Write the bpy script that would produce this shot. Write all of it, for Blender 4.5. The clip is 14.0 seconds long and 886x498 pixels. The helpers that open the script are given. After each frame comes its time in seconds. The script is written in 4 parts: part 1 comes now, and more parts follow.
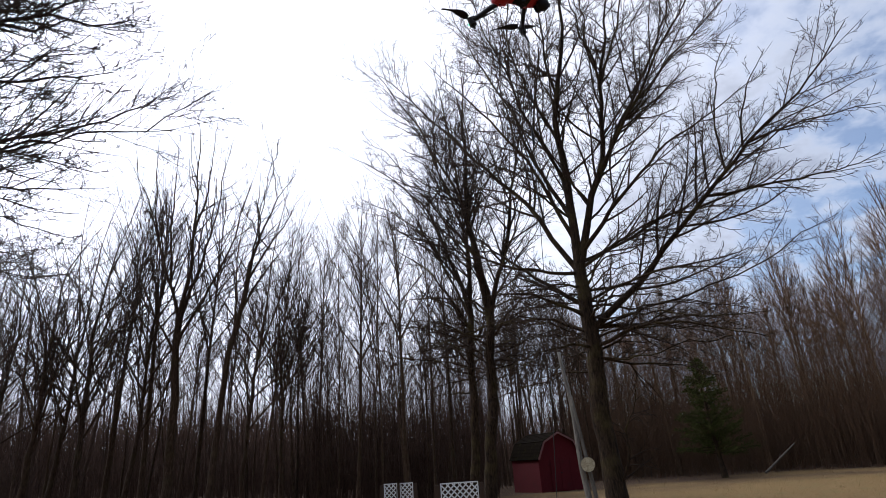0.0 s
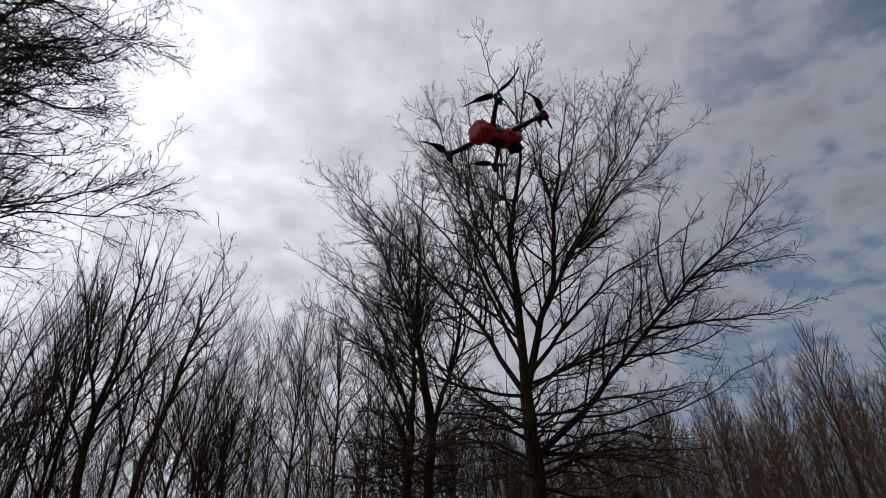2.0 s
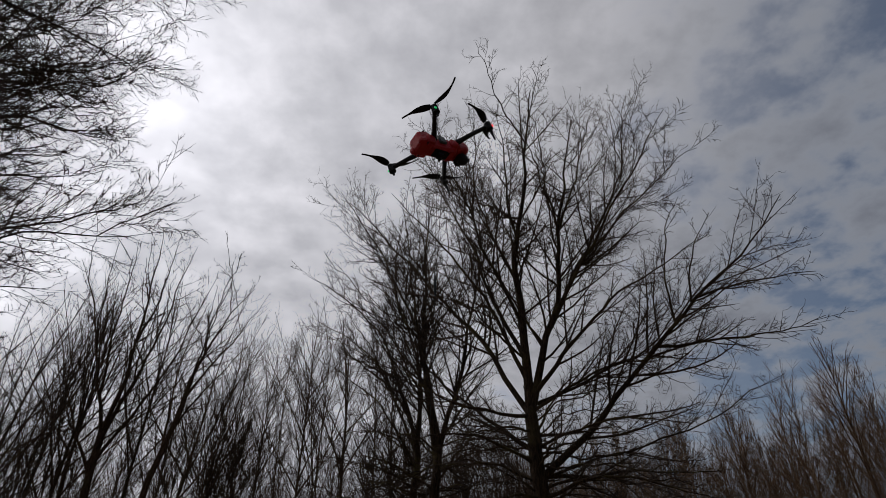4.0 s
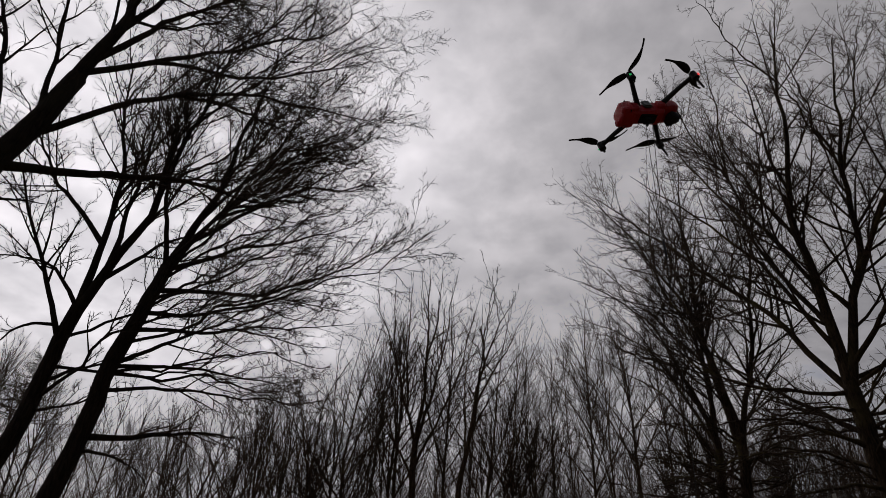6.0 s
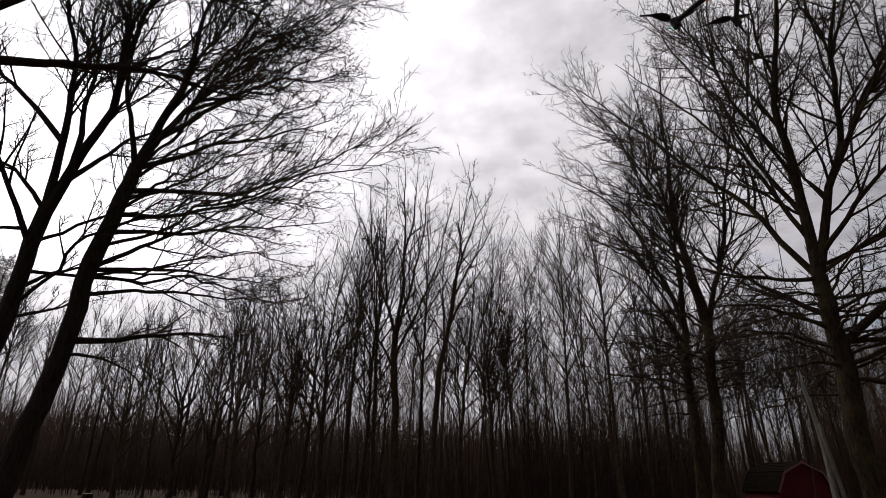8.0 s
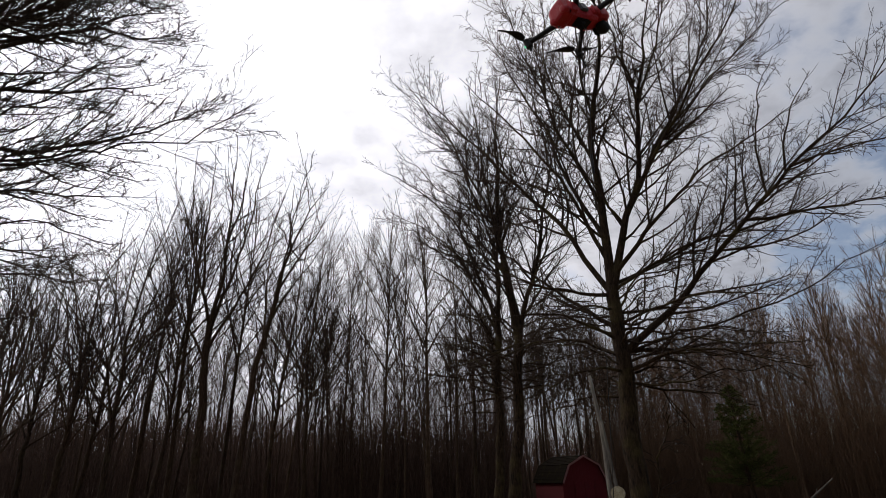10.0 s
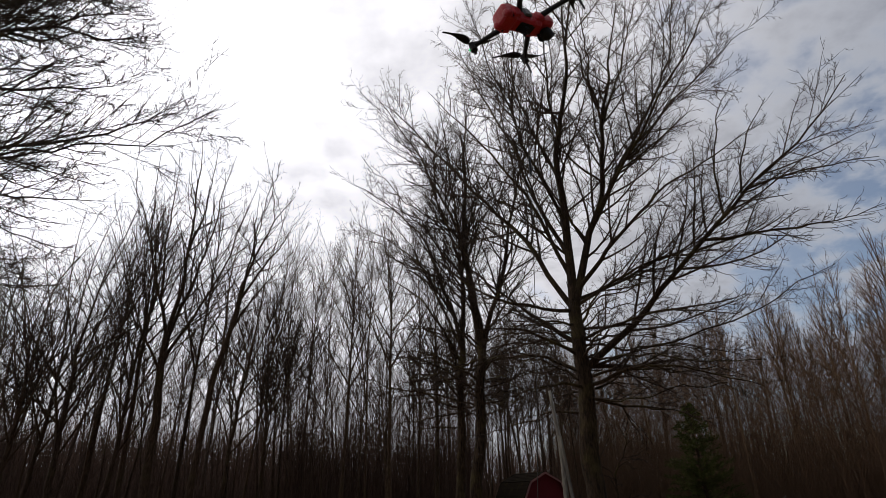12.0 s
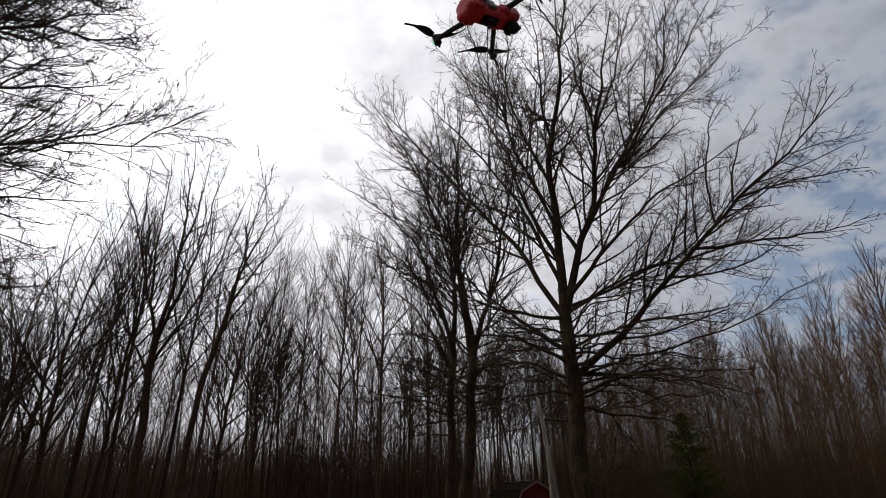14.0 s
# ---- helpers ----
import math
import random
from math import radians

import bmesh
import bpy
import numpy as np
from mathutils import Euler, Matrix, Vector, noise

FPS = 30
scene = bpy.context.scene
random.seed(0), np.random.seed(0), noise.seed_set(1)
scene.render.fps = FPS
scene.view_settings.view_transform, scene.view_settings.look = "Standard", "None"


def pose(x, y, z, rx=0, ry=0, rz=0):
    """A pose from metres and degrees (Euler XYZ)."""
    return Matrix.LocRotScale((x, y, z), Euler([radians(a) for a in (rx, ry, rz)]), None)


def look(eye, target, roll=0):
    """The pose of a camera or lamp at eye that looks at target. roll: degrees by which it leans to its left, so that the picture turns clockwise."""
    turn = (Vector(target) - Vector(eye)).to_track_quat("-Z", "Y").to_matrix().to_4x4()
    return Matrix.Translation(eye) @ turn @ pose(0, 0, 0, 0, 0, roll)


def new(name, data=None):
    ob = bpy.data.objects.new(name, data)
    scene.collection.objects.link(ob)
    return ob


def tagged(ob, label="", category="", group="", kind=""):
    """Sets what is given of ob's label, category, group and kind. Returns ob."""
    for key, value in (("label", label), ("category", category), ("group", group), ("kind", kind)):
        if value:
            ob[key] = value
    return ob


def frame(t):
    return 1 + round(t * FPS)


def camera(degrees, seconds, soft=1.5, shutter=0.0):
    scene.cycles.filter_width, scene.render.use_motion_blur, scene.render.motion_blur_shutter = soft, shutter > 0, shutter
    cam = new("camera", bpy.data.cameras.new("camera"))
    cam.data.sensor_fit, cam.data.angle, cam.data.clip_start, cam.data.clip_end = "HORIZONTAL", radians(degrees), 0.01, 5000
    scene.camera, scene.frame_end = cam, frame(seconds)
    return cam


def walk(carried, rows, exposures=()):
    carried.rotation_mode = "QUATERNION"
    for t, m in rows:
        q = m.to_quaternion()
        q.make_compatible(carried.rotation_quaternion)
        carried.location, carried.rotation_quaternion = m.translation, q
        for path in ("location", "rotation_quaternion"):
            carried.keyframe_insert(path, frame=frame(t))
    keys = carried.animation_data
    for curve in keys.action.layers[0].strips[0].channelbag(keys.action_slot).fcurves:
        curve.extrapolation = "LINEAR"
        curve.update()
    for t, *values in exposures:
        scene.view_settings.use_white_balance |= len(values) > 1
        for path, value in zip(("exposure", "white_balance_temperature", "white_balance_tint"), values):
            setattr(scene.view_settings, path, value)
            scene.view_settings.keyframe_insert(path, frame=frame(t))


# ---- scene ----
cam = camera(75.0, 14.0, soft=0.8)
PATH = [
    (0.0, pose(-0.000, -0.000, 1.600, 110.00, 3.70, -0.00)),
    (0.5, pose(-0.045, 0.005, 1.632, 114.77, 3.20, -2.26)),
    (1.0, pose(-0.044, 0.000, 1.638, 117.05, 2.48, -4.15)),
    (1.5, pose(-0.046, -0.002, 1.652, 118.85, 1.93, -5.58)),
    (2.0, pose(-0.048, 0.011, 1.673, 120.56, 1.49, -6.54)),
    (2.2, pose(-0.036, -0.010, 1.663, 121.11, 1.25, -6.84)),
    (4.3, pose(0.222, 0.061, 1.678, 122.57, 0.84, -4.29)),
    (4.5, pose(0.228, 0.079, 1.652, 122.64, 0.56, -2.23)),
    (5.0, pose(0.305, -0.028, 1.673, 122.44, -0.15, 4.58)),
    (5.5, pose(0.305, -0.029, 1.575, 122.77, -0.54, 14.88)),
    (6.0, pose(0.299, -0.024, 1.574, 122.21, -2.46, 21.66)),
    (6.5, pose(0.238, -0.037, 1.587, 120.22, -2.57, 24.23)),
    (7.0, pose(0.162, -0.034, 1.624, 113.35, -1.26, 24.82)),
    (7.5, pose(0.086, 0.015, 1.647, 111.71, -0.52, 23.45)),
    (8.0, pose(-0.022, 0.023, 1.671, 111.85, -0.29, 19.34)),
    (8.5, pose(-0.175, 0.036, 1.676, 112.05, 0.84, 12.72)),
    (9.0, pose(-0.181, 0.051, 1.662, 111.52, 2.26, 6.67)),
    (9.2, pose(-0.154, 0.012, 1.692, 110.97, 2.39, 4.88)),
    (11.3, pose(0.003, 0.128, 1.617, 112.87, 0.66, 0.17)),
    (11.5, pose(0.024, 0.112, 1.636, 112.86, 0.71, -0.41)),
    (12.0, pose(0.028, 0.092, 1.634, 112.96, 1.06, -1.40)),
    (12.5, pose(0.080, 0.089, 1.639, 113.14, 1.27, -2.01)),
    (13.0, pose(0.139, 0.120, 1.625, 113.69, 1.13, -2.12)),
    (13.5, pose(0.172, 0.129, 1.639, 113.68, 0.88, -2.07)),
    (14.0, pose(0.148, 0.160, 1.633, 113.63, 0.58, -2.04)),
]
walk(cam, PATH, exposures=[(0.0, 0.48, 6100, 15), (0.5, -0.04, 6250, 13), (1.0, -0.29, 6400, 12), (2.2, -0.74, 6500, 12), (4.3, -0.98, 6680, 14), (5.0, -1.08, 6700, 15), (6.5, -1.38, 7000, 17),
                           (7.3, -0.80, 7000, 18), (8.2, -0.46, 6900, 17), (9.2, -0.12, 6700, 15), (11.5, -0.13, 6820, 14), (14.0, -0.15, 6820, 13)])


# ---- sky, sun ----
SUN_AZ, SUN_EL = -53.0, 38.0  # degrees east of north (+y), degrees up
sun_dir = Vector((math.sin(radians(SUN_AZ)) * math.cos(radians(SUN_EL)), math.cos(radians(SUN_AZ)) * math.cos(radians(SUN_EL)), math.sin(radians(SUN_EL))))


class Nodes:
    """Small helper to write node trees in lines."""

    def __init__(self, tree):
        self.t = tree

    def add(self, kind, ins=(), operation="", interpolation=""):
        n = self.t.nodes.new(kind)
        if operation:
            n.operation = operation
        if interpolation:
            n.interpolation_type = interpolation
        for k, v in (ins.items() if isinstance(ins, dict) else enumerate(ins)):
            if v is None:
                continue
            if isinstance(v, bpy.types.NodeSocket):
                self.t.links.new(v, n.inputs[k])
            else:
                n.inputs[k].default_value = v
        return n

    def math(self, op, a, b=None, c=None):
        return self.add("ShaderNodeMath", [a, b, c], operation=op).outputs[0]

    def ramp(self, fac, stops):
        n = self.add("ShaderNodeValToRGB", [fac])
        e = n.color_ramp.elements
        while len(e) < len(stops):
            e.new(0.5)
        for el, (p, c) in zip(e, stops):
            el.position, el.color = p, (*c, 1) if len(c) == 3 else c
        return n.outputs[0]

    def mix(self, f, a, b):
        n = self.t.nodes.new("ShaderNodeMix")
        n.data_type = "RGBA"
        for k, v in ((0, f), (6, a), (7, b)):
            if isinstance(v, bpy.types.NodeSocket):
                self.t.links.new(v, n.inputs[k])
            else:
                n.inputs[k].default_value = v if k == 0 else (*v, 1)
        return n.outputs[2]

    def noise(self, vec, scale, detail=4.0, rough=0.55, distortion=0.0):
        return self.add("ShaderNodeTexNoise", {"Vector": vec, "Scale": scale, "Detail": detail, "Roughness": rough, "Distortion": distortion}).outputs[0]


def make_world():
    w = bpy.data.worlds.new("sky")
    scene.world = w
    w.use_nodes = True
    w.node_tree.nodes.clear()
    n = Nodes(w.node_tree)
    d = n.add("ShaderNodeTexCoord").outputs["Generated"]
    sky = n.add("ShaderNodeTexSky")
    sky.sky_type, sky.sun_disc, sky.sun_elevation, sky.sun_rotation, sky.dust_density = "NISHITA", False, radians(SUN_EL), radians(SUN_AZ), 0.6
    blue = n.add("ShaderNodeVectorMath", [sky.outputs[0]], operation="SCALE")
    blue.inputs["Scale"].default_value = 0.105
    s = n.add("ShaderNodeSeparateXYZ", [d])
    up = n.math("ADD", n.math("MAXIMUM", s.outputs[2], 0.0), 0.22)
    plane = n.add("ShaderNodeCombineXYZ", [n.math("DIVIDE", s.outputs[0], up), n.math("DIVIDE", s.outputs[1], up), 0.0]).outputs[0]
    near = n.add("ShaderNodeVectorMath", [d, tuple(sun_dir)], operation="DOT_PRODUCT").outputs["Value"]
    # layered cloud deck, lit through from behind towards the sun
    big = n.noise(plane, 2.2, 5.0, 0.55, 0.1)
    small = n.noise(plane, 7.5, 5.0, 0.55, 0.05)
    cloud = n.math("ADD", n.math("MULTIPLY", big, 0.46), n.math("MULTIPLY", small, 0.54))
    glow = n.add("ShaderNodeMapRange", [near, 0.20, 1.0, 0.0, 1.0], interpolation="SMOOTHSTEP").outputs[0]
    core = n.math("POWER", n.add("ShaderNodeMapRange", [near, 0.78, 1.0, 0.0, 1.0], interpolation="SMOOTHSTEP").outputs[0], 2.0)
    cover = n.add("ShaderNodeMapRange", [n.math("ADD", cloud, n.math("MULTIPLY", glow, 0.25)), 0.40, 0.55, 0.0, 1.0], interpolation="SMOOTHSTEP").outputs[0]
    veil = n.add("ShaderNodeMapRange", [near, 0.05, 0.62, 0.06, 0.62], interpolation="SMOOTHSTEP").outputs[0]
    cover = n.math("ADD", n.math("MULTIPLY", cover, n.math("SUBTRACT", 1.0, veil)), veil)
    soft = n.math("MULTIPLY", glow, 0.22)
    tone = n.math("ADD", n.math("MULTIPLY", cloud, n.math("SUBTRACT", 1.0, soft)), n.math("MULTIPLY", soft, 0.46))
    shade = n.ramp(tone, [(0.36, (0.66, 0.68, 0.73)), (0.5, (0.48, 0.50, 0.54)), (0.64, (0.33, 0.345, 0.38))])
    cool = n.ramp(tone, [(0.36, (0.64, 0.71, 0.81)), (0.5, (0.47, 0.53, 0.62)), (0.64, (0.33, 0.37, 0.445))])
    shade = n.mix(n.add("ShaderNodeMapRange", [near, 0.1, 0.6, 0.0, 1.0], interpolation="SMOOTHSTEP").outputs[0], cool, shade)
    base = n.add("ShaderNodeVectorMath", [shade], operation="SCALE")
    lift = n.math("ADD", n.math("ADD", n.add("ShaderNodeMapRange", [near, -0.55, 0.25, 0.15, 0.95], interpolation="SMOOTHSTEP").outputs[0], n.math("MULTIPLY", glow, 1.35)), n.math("MULTIPLY", core, 1.8))
    n.t.links.new(lift, base.inputs["Scale"])
    col = n.mix(cover, blue.outputs[0], base.outputs[0])
    bg = n.add("ShaderNodeBackground", [col, 1.0])
    out = n.add("ShaderNodeOutputWorld", [bg.outputs[0]])


make_world()
sun = bpy.data.lights.new("sun", "SUN")
sun.energy, sun.angle, sun.color = 1.5, radians(14), (1.0, 0.95, 0.88)
sun_ob = new("sun", sun)
sun_ob.matrix_world = look(sun_dir * 50, (0, 0, 0))


# ---- materials ----
def material(name, build):
    m = bpy.data.materials.new(name)
    m.use_nodes = True
    m.node_tree.nodes.clear()
    n = Nodes(m.node_tree)
    p = n.add("ShaderNodeBsdfPrincipled")
    n.add("ShaderNodeOutputMaterial", [p.outputs[0]])
    build(n, p)
    return m


def setp(n, p, **kw):
    names = {"col": "Base Color", "rough": "Roughness", "metal": "Metallic", "normal": "Normal", "spec": "Specular IOR Level", "emit": "Emission Color", "power": "Emission Strength", "alpha": "Alpha"}
    for k, v in kw.items():
        s = p.inputs[names[k]]
        if isinstance(v, bpy.types.NodeSocket):
            n.t.links.new(v, s)
        else:
            s.default_value = (*v, 1) if k in ("col", "emit") else v


def bump(n, h, strength, dist):
    return n.add("ShaderNodeBump", {"Strength": strength, "Distance": dist, "Height": h}).outputs[0]


def bark(dark, mid, pale, moss, vary=0.18):
    def build(n, p):
        c = n.add("ShaderNodeTexCoord").outputs["Object"]
        st = n.add("ShaderNodeMapping", {"Vector": c, "Scale": (1, 1, 0.22)}).outputs[0]
        ridge = n.noise(st, 26, 6, 0.65, 0.6)
        big = n.noise(c, 1.6, 3, 0.5)
        tone = n.math("ADD", n.math("MULTIPLY", ridge, 0.75), n.math("MULTIPLY", n.add("ShaderNodeObjectInfo").outputs["Random"], vary))
        col = n.ramp(tone, [(0.30, dark), (0.50, mid), (0.72, pale)])
        col = n.mix(n.ramp(big, [(0.50, (0, 0, 0)), (0.68, (0.65, 0.65, 0.65))]), col, moss)
        setp(n, p, col=col, rough=0.92, spec=0.2, normal=bump(n, ridge, 1.0, 0.05))
    return build


BARK = material("bark", bark((0.012, 0.007, 0.004), (0.060, 0.037, 0.020), (0.185, 0.125, 0.070), (0.085, 0.066, 0.022), 0.05))
WOOD_BARK = material("dark_bark", bark((0.018, 0.010, 0.006), (0.062, 0.037, 0.023), (0.125, 0.080, 0.050), (0.060, 0.046, 0.020)))
TWIN_BARK = material("rough_bark", bark((0.010, 0.006, 0.004), (0.036, 0.022, 0.015), (0.082, 0.055, 0.037), (0.036, 0.028, 0.014), 0.05))
EDGE_BARK = material("pale_bark", bark((0.034, 0.020, 0.012), (0.150, 0.092, 0.054), (0.33, 0.235, 0.150), (0.12, 0.082, 0.042)))
DARK_BRUSH = material("dark_brush", bark((0.026, 0.014, 0.010), (0.074, 0.041, 0.028), (0.135, 0.080, 0.056), (0.064, 0.042, 0.024)))
TWIG = material("twig", bark((0.018, 0.011, 0.008), (0.045, 0.028, 0.019), (0.080, 0.053, 0.036), (0.042, 0.031, 0.018)))
BRUSH = material("brush", bark((0.032, 0.018, 0.011), (0.115, 0.066, 0.039), (0.205, 0.128, 0.080), (0.095, 0.062, 0.034)))


def ground_mat(n, p):
    c = n.add("ShaderNodeTexCoord").outputs["Object"]
    fine = n.noise(c, 30, 6, 0.7)
    mid = n.noise(c, 2.2, 5, 0.6)
    big = n.noise(c, 0.16, 4, 0.55)
    grass = n.ramp(fine, [(0.3, (0.095, 0.058, 0.022)), (0.55, (0.205, 0.132, 0.054)), (0.75, (0.31, 0.21, 0.096))])
    green = n.mix(n.ramp(mid, [(0.5, (0, 0, 0)), (0.7, (0.6, 0.6, 0.6))]), grass, (0.12, 0.115, 0.042))
    litter = n.ramp(fine, [(0.3, (0.030, 0.018, 0.012)), (0.5, (0.070, 0.043, 0.028)), (0.75, (0.14, 0.092, 0.060))])
    s = n.add("ShaderNodeSeparateXYZ", [c])
    r = n.add("ShaderNodeVectorMath", [c], operation="LENGTH").outputs["Value"]
    edge = n.math("ADD", n.math("MULTIPLY", r, 0.02), n.math("SUBTRACT", n.math("MULTIPLY", big, 0.5), n.math("MULTIPLY", s.outputs[0], 0.012)))
    col = n.mix(n.ramp(edge, [(0.68, (0, 0, 0)), (0.86, (1, 1, 1))]), green, litter)
    setp(n, p, col=col, rough=0.95, spec=0.15, normal=bump(n, fine, 0.8, 0.06))


GROUND = material("dry_grass_and_leaves", ground_mat)


def straw_mat(n, p):
    v = n.add("ShaderNodeNewGeometry").outputs["Random Per Island"]
    setp(n, p, col=n.ramp(v, [(0.1, (0.13, 0.09, 0.045)), (0.5, (0.26, 0.175, 0.080)), (0.8, (0.35, 0.25, 0.12)), (1.0, (0.12, 0.13, 0.05))]), rough=0.85, spec=0.2)


STRAW = material("straw", straw_mat)
# ---- mesh helpers ----
def mesh_from(name, verts, faces, mat, smooth=True):
    """A mesh from an (n, 3) array and an (m, 4) array of quads."""
    me = bpy.data.meshes.new(name)
    k = faces.shape[1]
    me.vertices.add(len(verts))
    me.vertices.foreach_set("co", np.ascontiguousarray(verts, dtype=np.float32).ravel())
    me.loops.add(faces.size)
    me.loops.foreach_set("vertex_index", np.ascontiguousarray(faces, dtype=np.int32).ravel())
    me.polygons.add(len(faces))
    me.polygons.foreach_set("loop_start", np.arange(0, faces.size, k, dtype=np.int32))
    me.polygons.foreach_set("use_smooth", np.full(len(faces), smooth))
    me.update(calc_edges=True)
    me.materials.append(mat)
    return me


def part(name, bm, mat, parent, label="", smooth=False):
    me = bpy.data.meshes.new(name)
    for f in bm.faces:
        f.smooth = smooth
    bm.to_mesh(me)
    bm.free()
    me.materials.append(mat)
    ob = new(name, me)
    ob.parent = parent
    if label:
        tagged(ob, label)
    return ob


def empty(name, m, label, category, group=""):
    ob = new(name)
    ob.matrix_world = m
    ob.empty_display_size = 0.1
    return tagged(ob, label, category, group)


def unit(v):
    return v / np.maximum(np.linalg.norm(v, axis=-1, keepdims=True), 1e-9)


def sway(rng, p0, d0, length, k, wobble, lift, core=None, pull=0.0):
    """Polylines of k steps from p0 along d0 that wander, turn towards the sky and away from the crown's core."""
    pts, d = [p0], unit(d0)
    turn = np.zeros(d.shape)
    for i in range(k):
        if core is not None:
            d = unit(d + unit(pts[-1] - core) * (pull / k))
        turn = 0.45 * turn + rng.normal(0, 1, d.shape) * wobble
        d = unit(d + turn + np.array([0, 0, 1.0]) * lift / k)
        pts.append(pts[-1] + d * (length / k)[:, None])
    return np.stack(pts, 1)


def tubes(pts, rad, sides):
    """Vertices and quads of tapered tubes round polylines (n, k, 3) with radii (n, k)."""
    n, k, _ = pts.shape
    t = np.gradient(pts, axis=1)
    t = unit(t)
    ref = np.where(np.abs(t[:, :1, 2:3]) > 0.9, np.array([1.0, 0, 0]), np.array([0, 0, 1.0]))
    u = unit(np.cross(t, np.broadcast_to(ref, t.shape)))
    v = np.cross(t, u)
    a = np.arange(sides) * 2 * math.pi / sides
    ring = u[:, :, None] * np.cos(a)[:, None] + v[:, :, None] * np.sin(a)[:, None]
    verts = (pts[:, :, None] + ring * rad[:, :, None, None]).reshape(-1, 3)
    i = np.arange(n)[:, None, None] * k * sides + np.arange(k - 1)[:, None] * sides + np.arange(sides)
    j = np.arange(n)[:, None, None] * k * sides + np.arange(k - 1)[:, None] * sides + (np.arange(sides) + 1) % sides
    return verts, np.stack([i, j, j + sides, i + sides], -1).reshape(-1, 4)


def spikes(pts, rad, sides):
    """Vertices and triangles of shoots that end in a point."""
    n, k, _ = pts.shape
    if k > 2:
        bv, quads = tubes(pts[:, :-1], rad[:, :-1], sides)
        tri = np.concatenate([quads[:, [0, 1, 2]], quads[:, [0, 2, 3]]])
    else:
        t = unit(pts[:, 1] - pts[:, 0])
        ref = np.where(np.abs(t[:, 2:3]) > 0.9, np.array([1.0, 0, 0]), np.array([0, 0, 1.0]))
        u = unit(np.cross(t, ref))
        w = np.cross(t, u)
        a = np.arange(sides) * 2 * math.pi / sides
        bv = (pts[:, :1] + (u[:, None] * np.cos(a)[:, None] + w[:, None] * np.sin(a)[:, None]) * rad[:, :1, None]).reshape(-1, 3)
        tri = np.zeros((0, 3), int)
    ring = np.arange(n)[:, None] * (k - 1) * sides + (k - 2) * sides
    i, j = ring + np.arange(sides), ring + (np.arange(sides) + 1) % sides
    tip = np.broadcast_to(n * (k - 1) * sides + np.arange(n)[:, None], i.shape)
    cone = np.stack([i, j, tip], -1).reshape(-1, 3)
    return np.concatenate([bv, pts[:, -1]]), np.concatenate([tri, cone])


def shoots(rng, pts, rad, length, count, s0, s1, angle, ratio, shrink=0.55, flat=0.0):
    """Where side shoots start on their parents: place, way, length, radius."""
    n, k, _ = pts.shape
    cnt = np.maximum(1, rng.poisson(count if np.ndim(count) else np.full(n, count)))
    par = np.repeat(np.arange(n), cnt)
    nth = np.arange(len(par)) - np.repeat(np.cumsum(cnt) - cnt, cnt)
    s = s0 + (s1 - s0) * (nth + rng.uniform(0, 1, len(par))) / cnt[par]
    x = s * (k - 1)
    i = np.minimum(x.astype(int), k - 2)
    f = (x - i)[:, None]
    a, b = pts[par, i], pts[par, i + 1]
    d = unit(b - a)
    side = rng.normal(0, 1, d.shape)
    side[:, 2] *= 1 - flat
    side = unit(side - d * (side * d).sum(1, keepdims=True))
    th = np.radians(rng.uniform(*angle, len(par)))[:, None]
    way = d * np.cos(th) + side * np.sin(th)
    r = rad[par, i] * (1 - f[:, 0]) + rad[par, i + 1] * f[:, 0]
    ln = length[par] * ratio * (1 - shrink * s) * rng.uniform(0.6, 1.3, len(par))
    return a * (1 - f) + b * f, way, ln, r


def join(sets):
    vs, fs, o = [], [], 0
    for v, f in sets:
        vs.append(v)
        fs.append(f + o)
        o += len(v)
    return np.concatenate(vs), np.concatenate(fs)


def taper(r0, r1, k, power=1.0):
    s = np.linspace(0, 1, k + 1)[None] ** power
    return r0[:, None] * (1 - s) + r1[:, None] * s


def crown_of(rng, pts, rad, length, levels, thin, dense, core):
    """Grows side shoots level by level out of the given limbs; returns tube sets."""
    sets = []
    for lv in levels:
        p, w, ln, r = shoots(rng, pts, rad, length, length * lv["per_m"] * dense, lv["from"], 0.95, lv["angle"], lv["ratio"], lv["shrink"], lv["flat"])
        ln = np.clip(ln, lv["min"], lv["max"])
        r0 = np.clip(r * 0.62, thin * 1.15, lv["rmax"])
        pts = sway(rng, p, w, ln, lv["k"], lv["wobble"], lv["lift"], core, lv["pull"])
        rad = taper(r0, np.maximum(thin * 0.8, r0 * 0.30), lv["k"])
        length = ln
        sets.append(spikes(pts, rad, lv["sides"]))
    return sets


def level(per_m, angle, ratio, low, high, rmax, k, wobble, lift, sides=3, shrink=0.7, start=0.16, flat=0.0, pull=0.0):
    return {"per_m": per_m, "angle": angle, "ratio": ratio, "min": low, "max": high, "rmax": rmax, "k": k, "wobble": wobble, "lift": lift, "sides": sides, "shrink": shrink, "from": start, "flat": flat, "pull": pull}


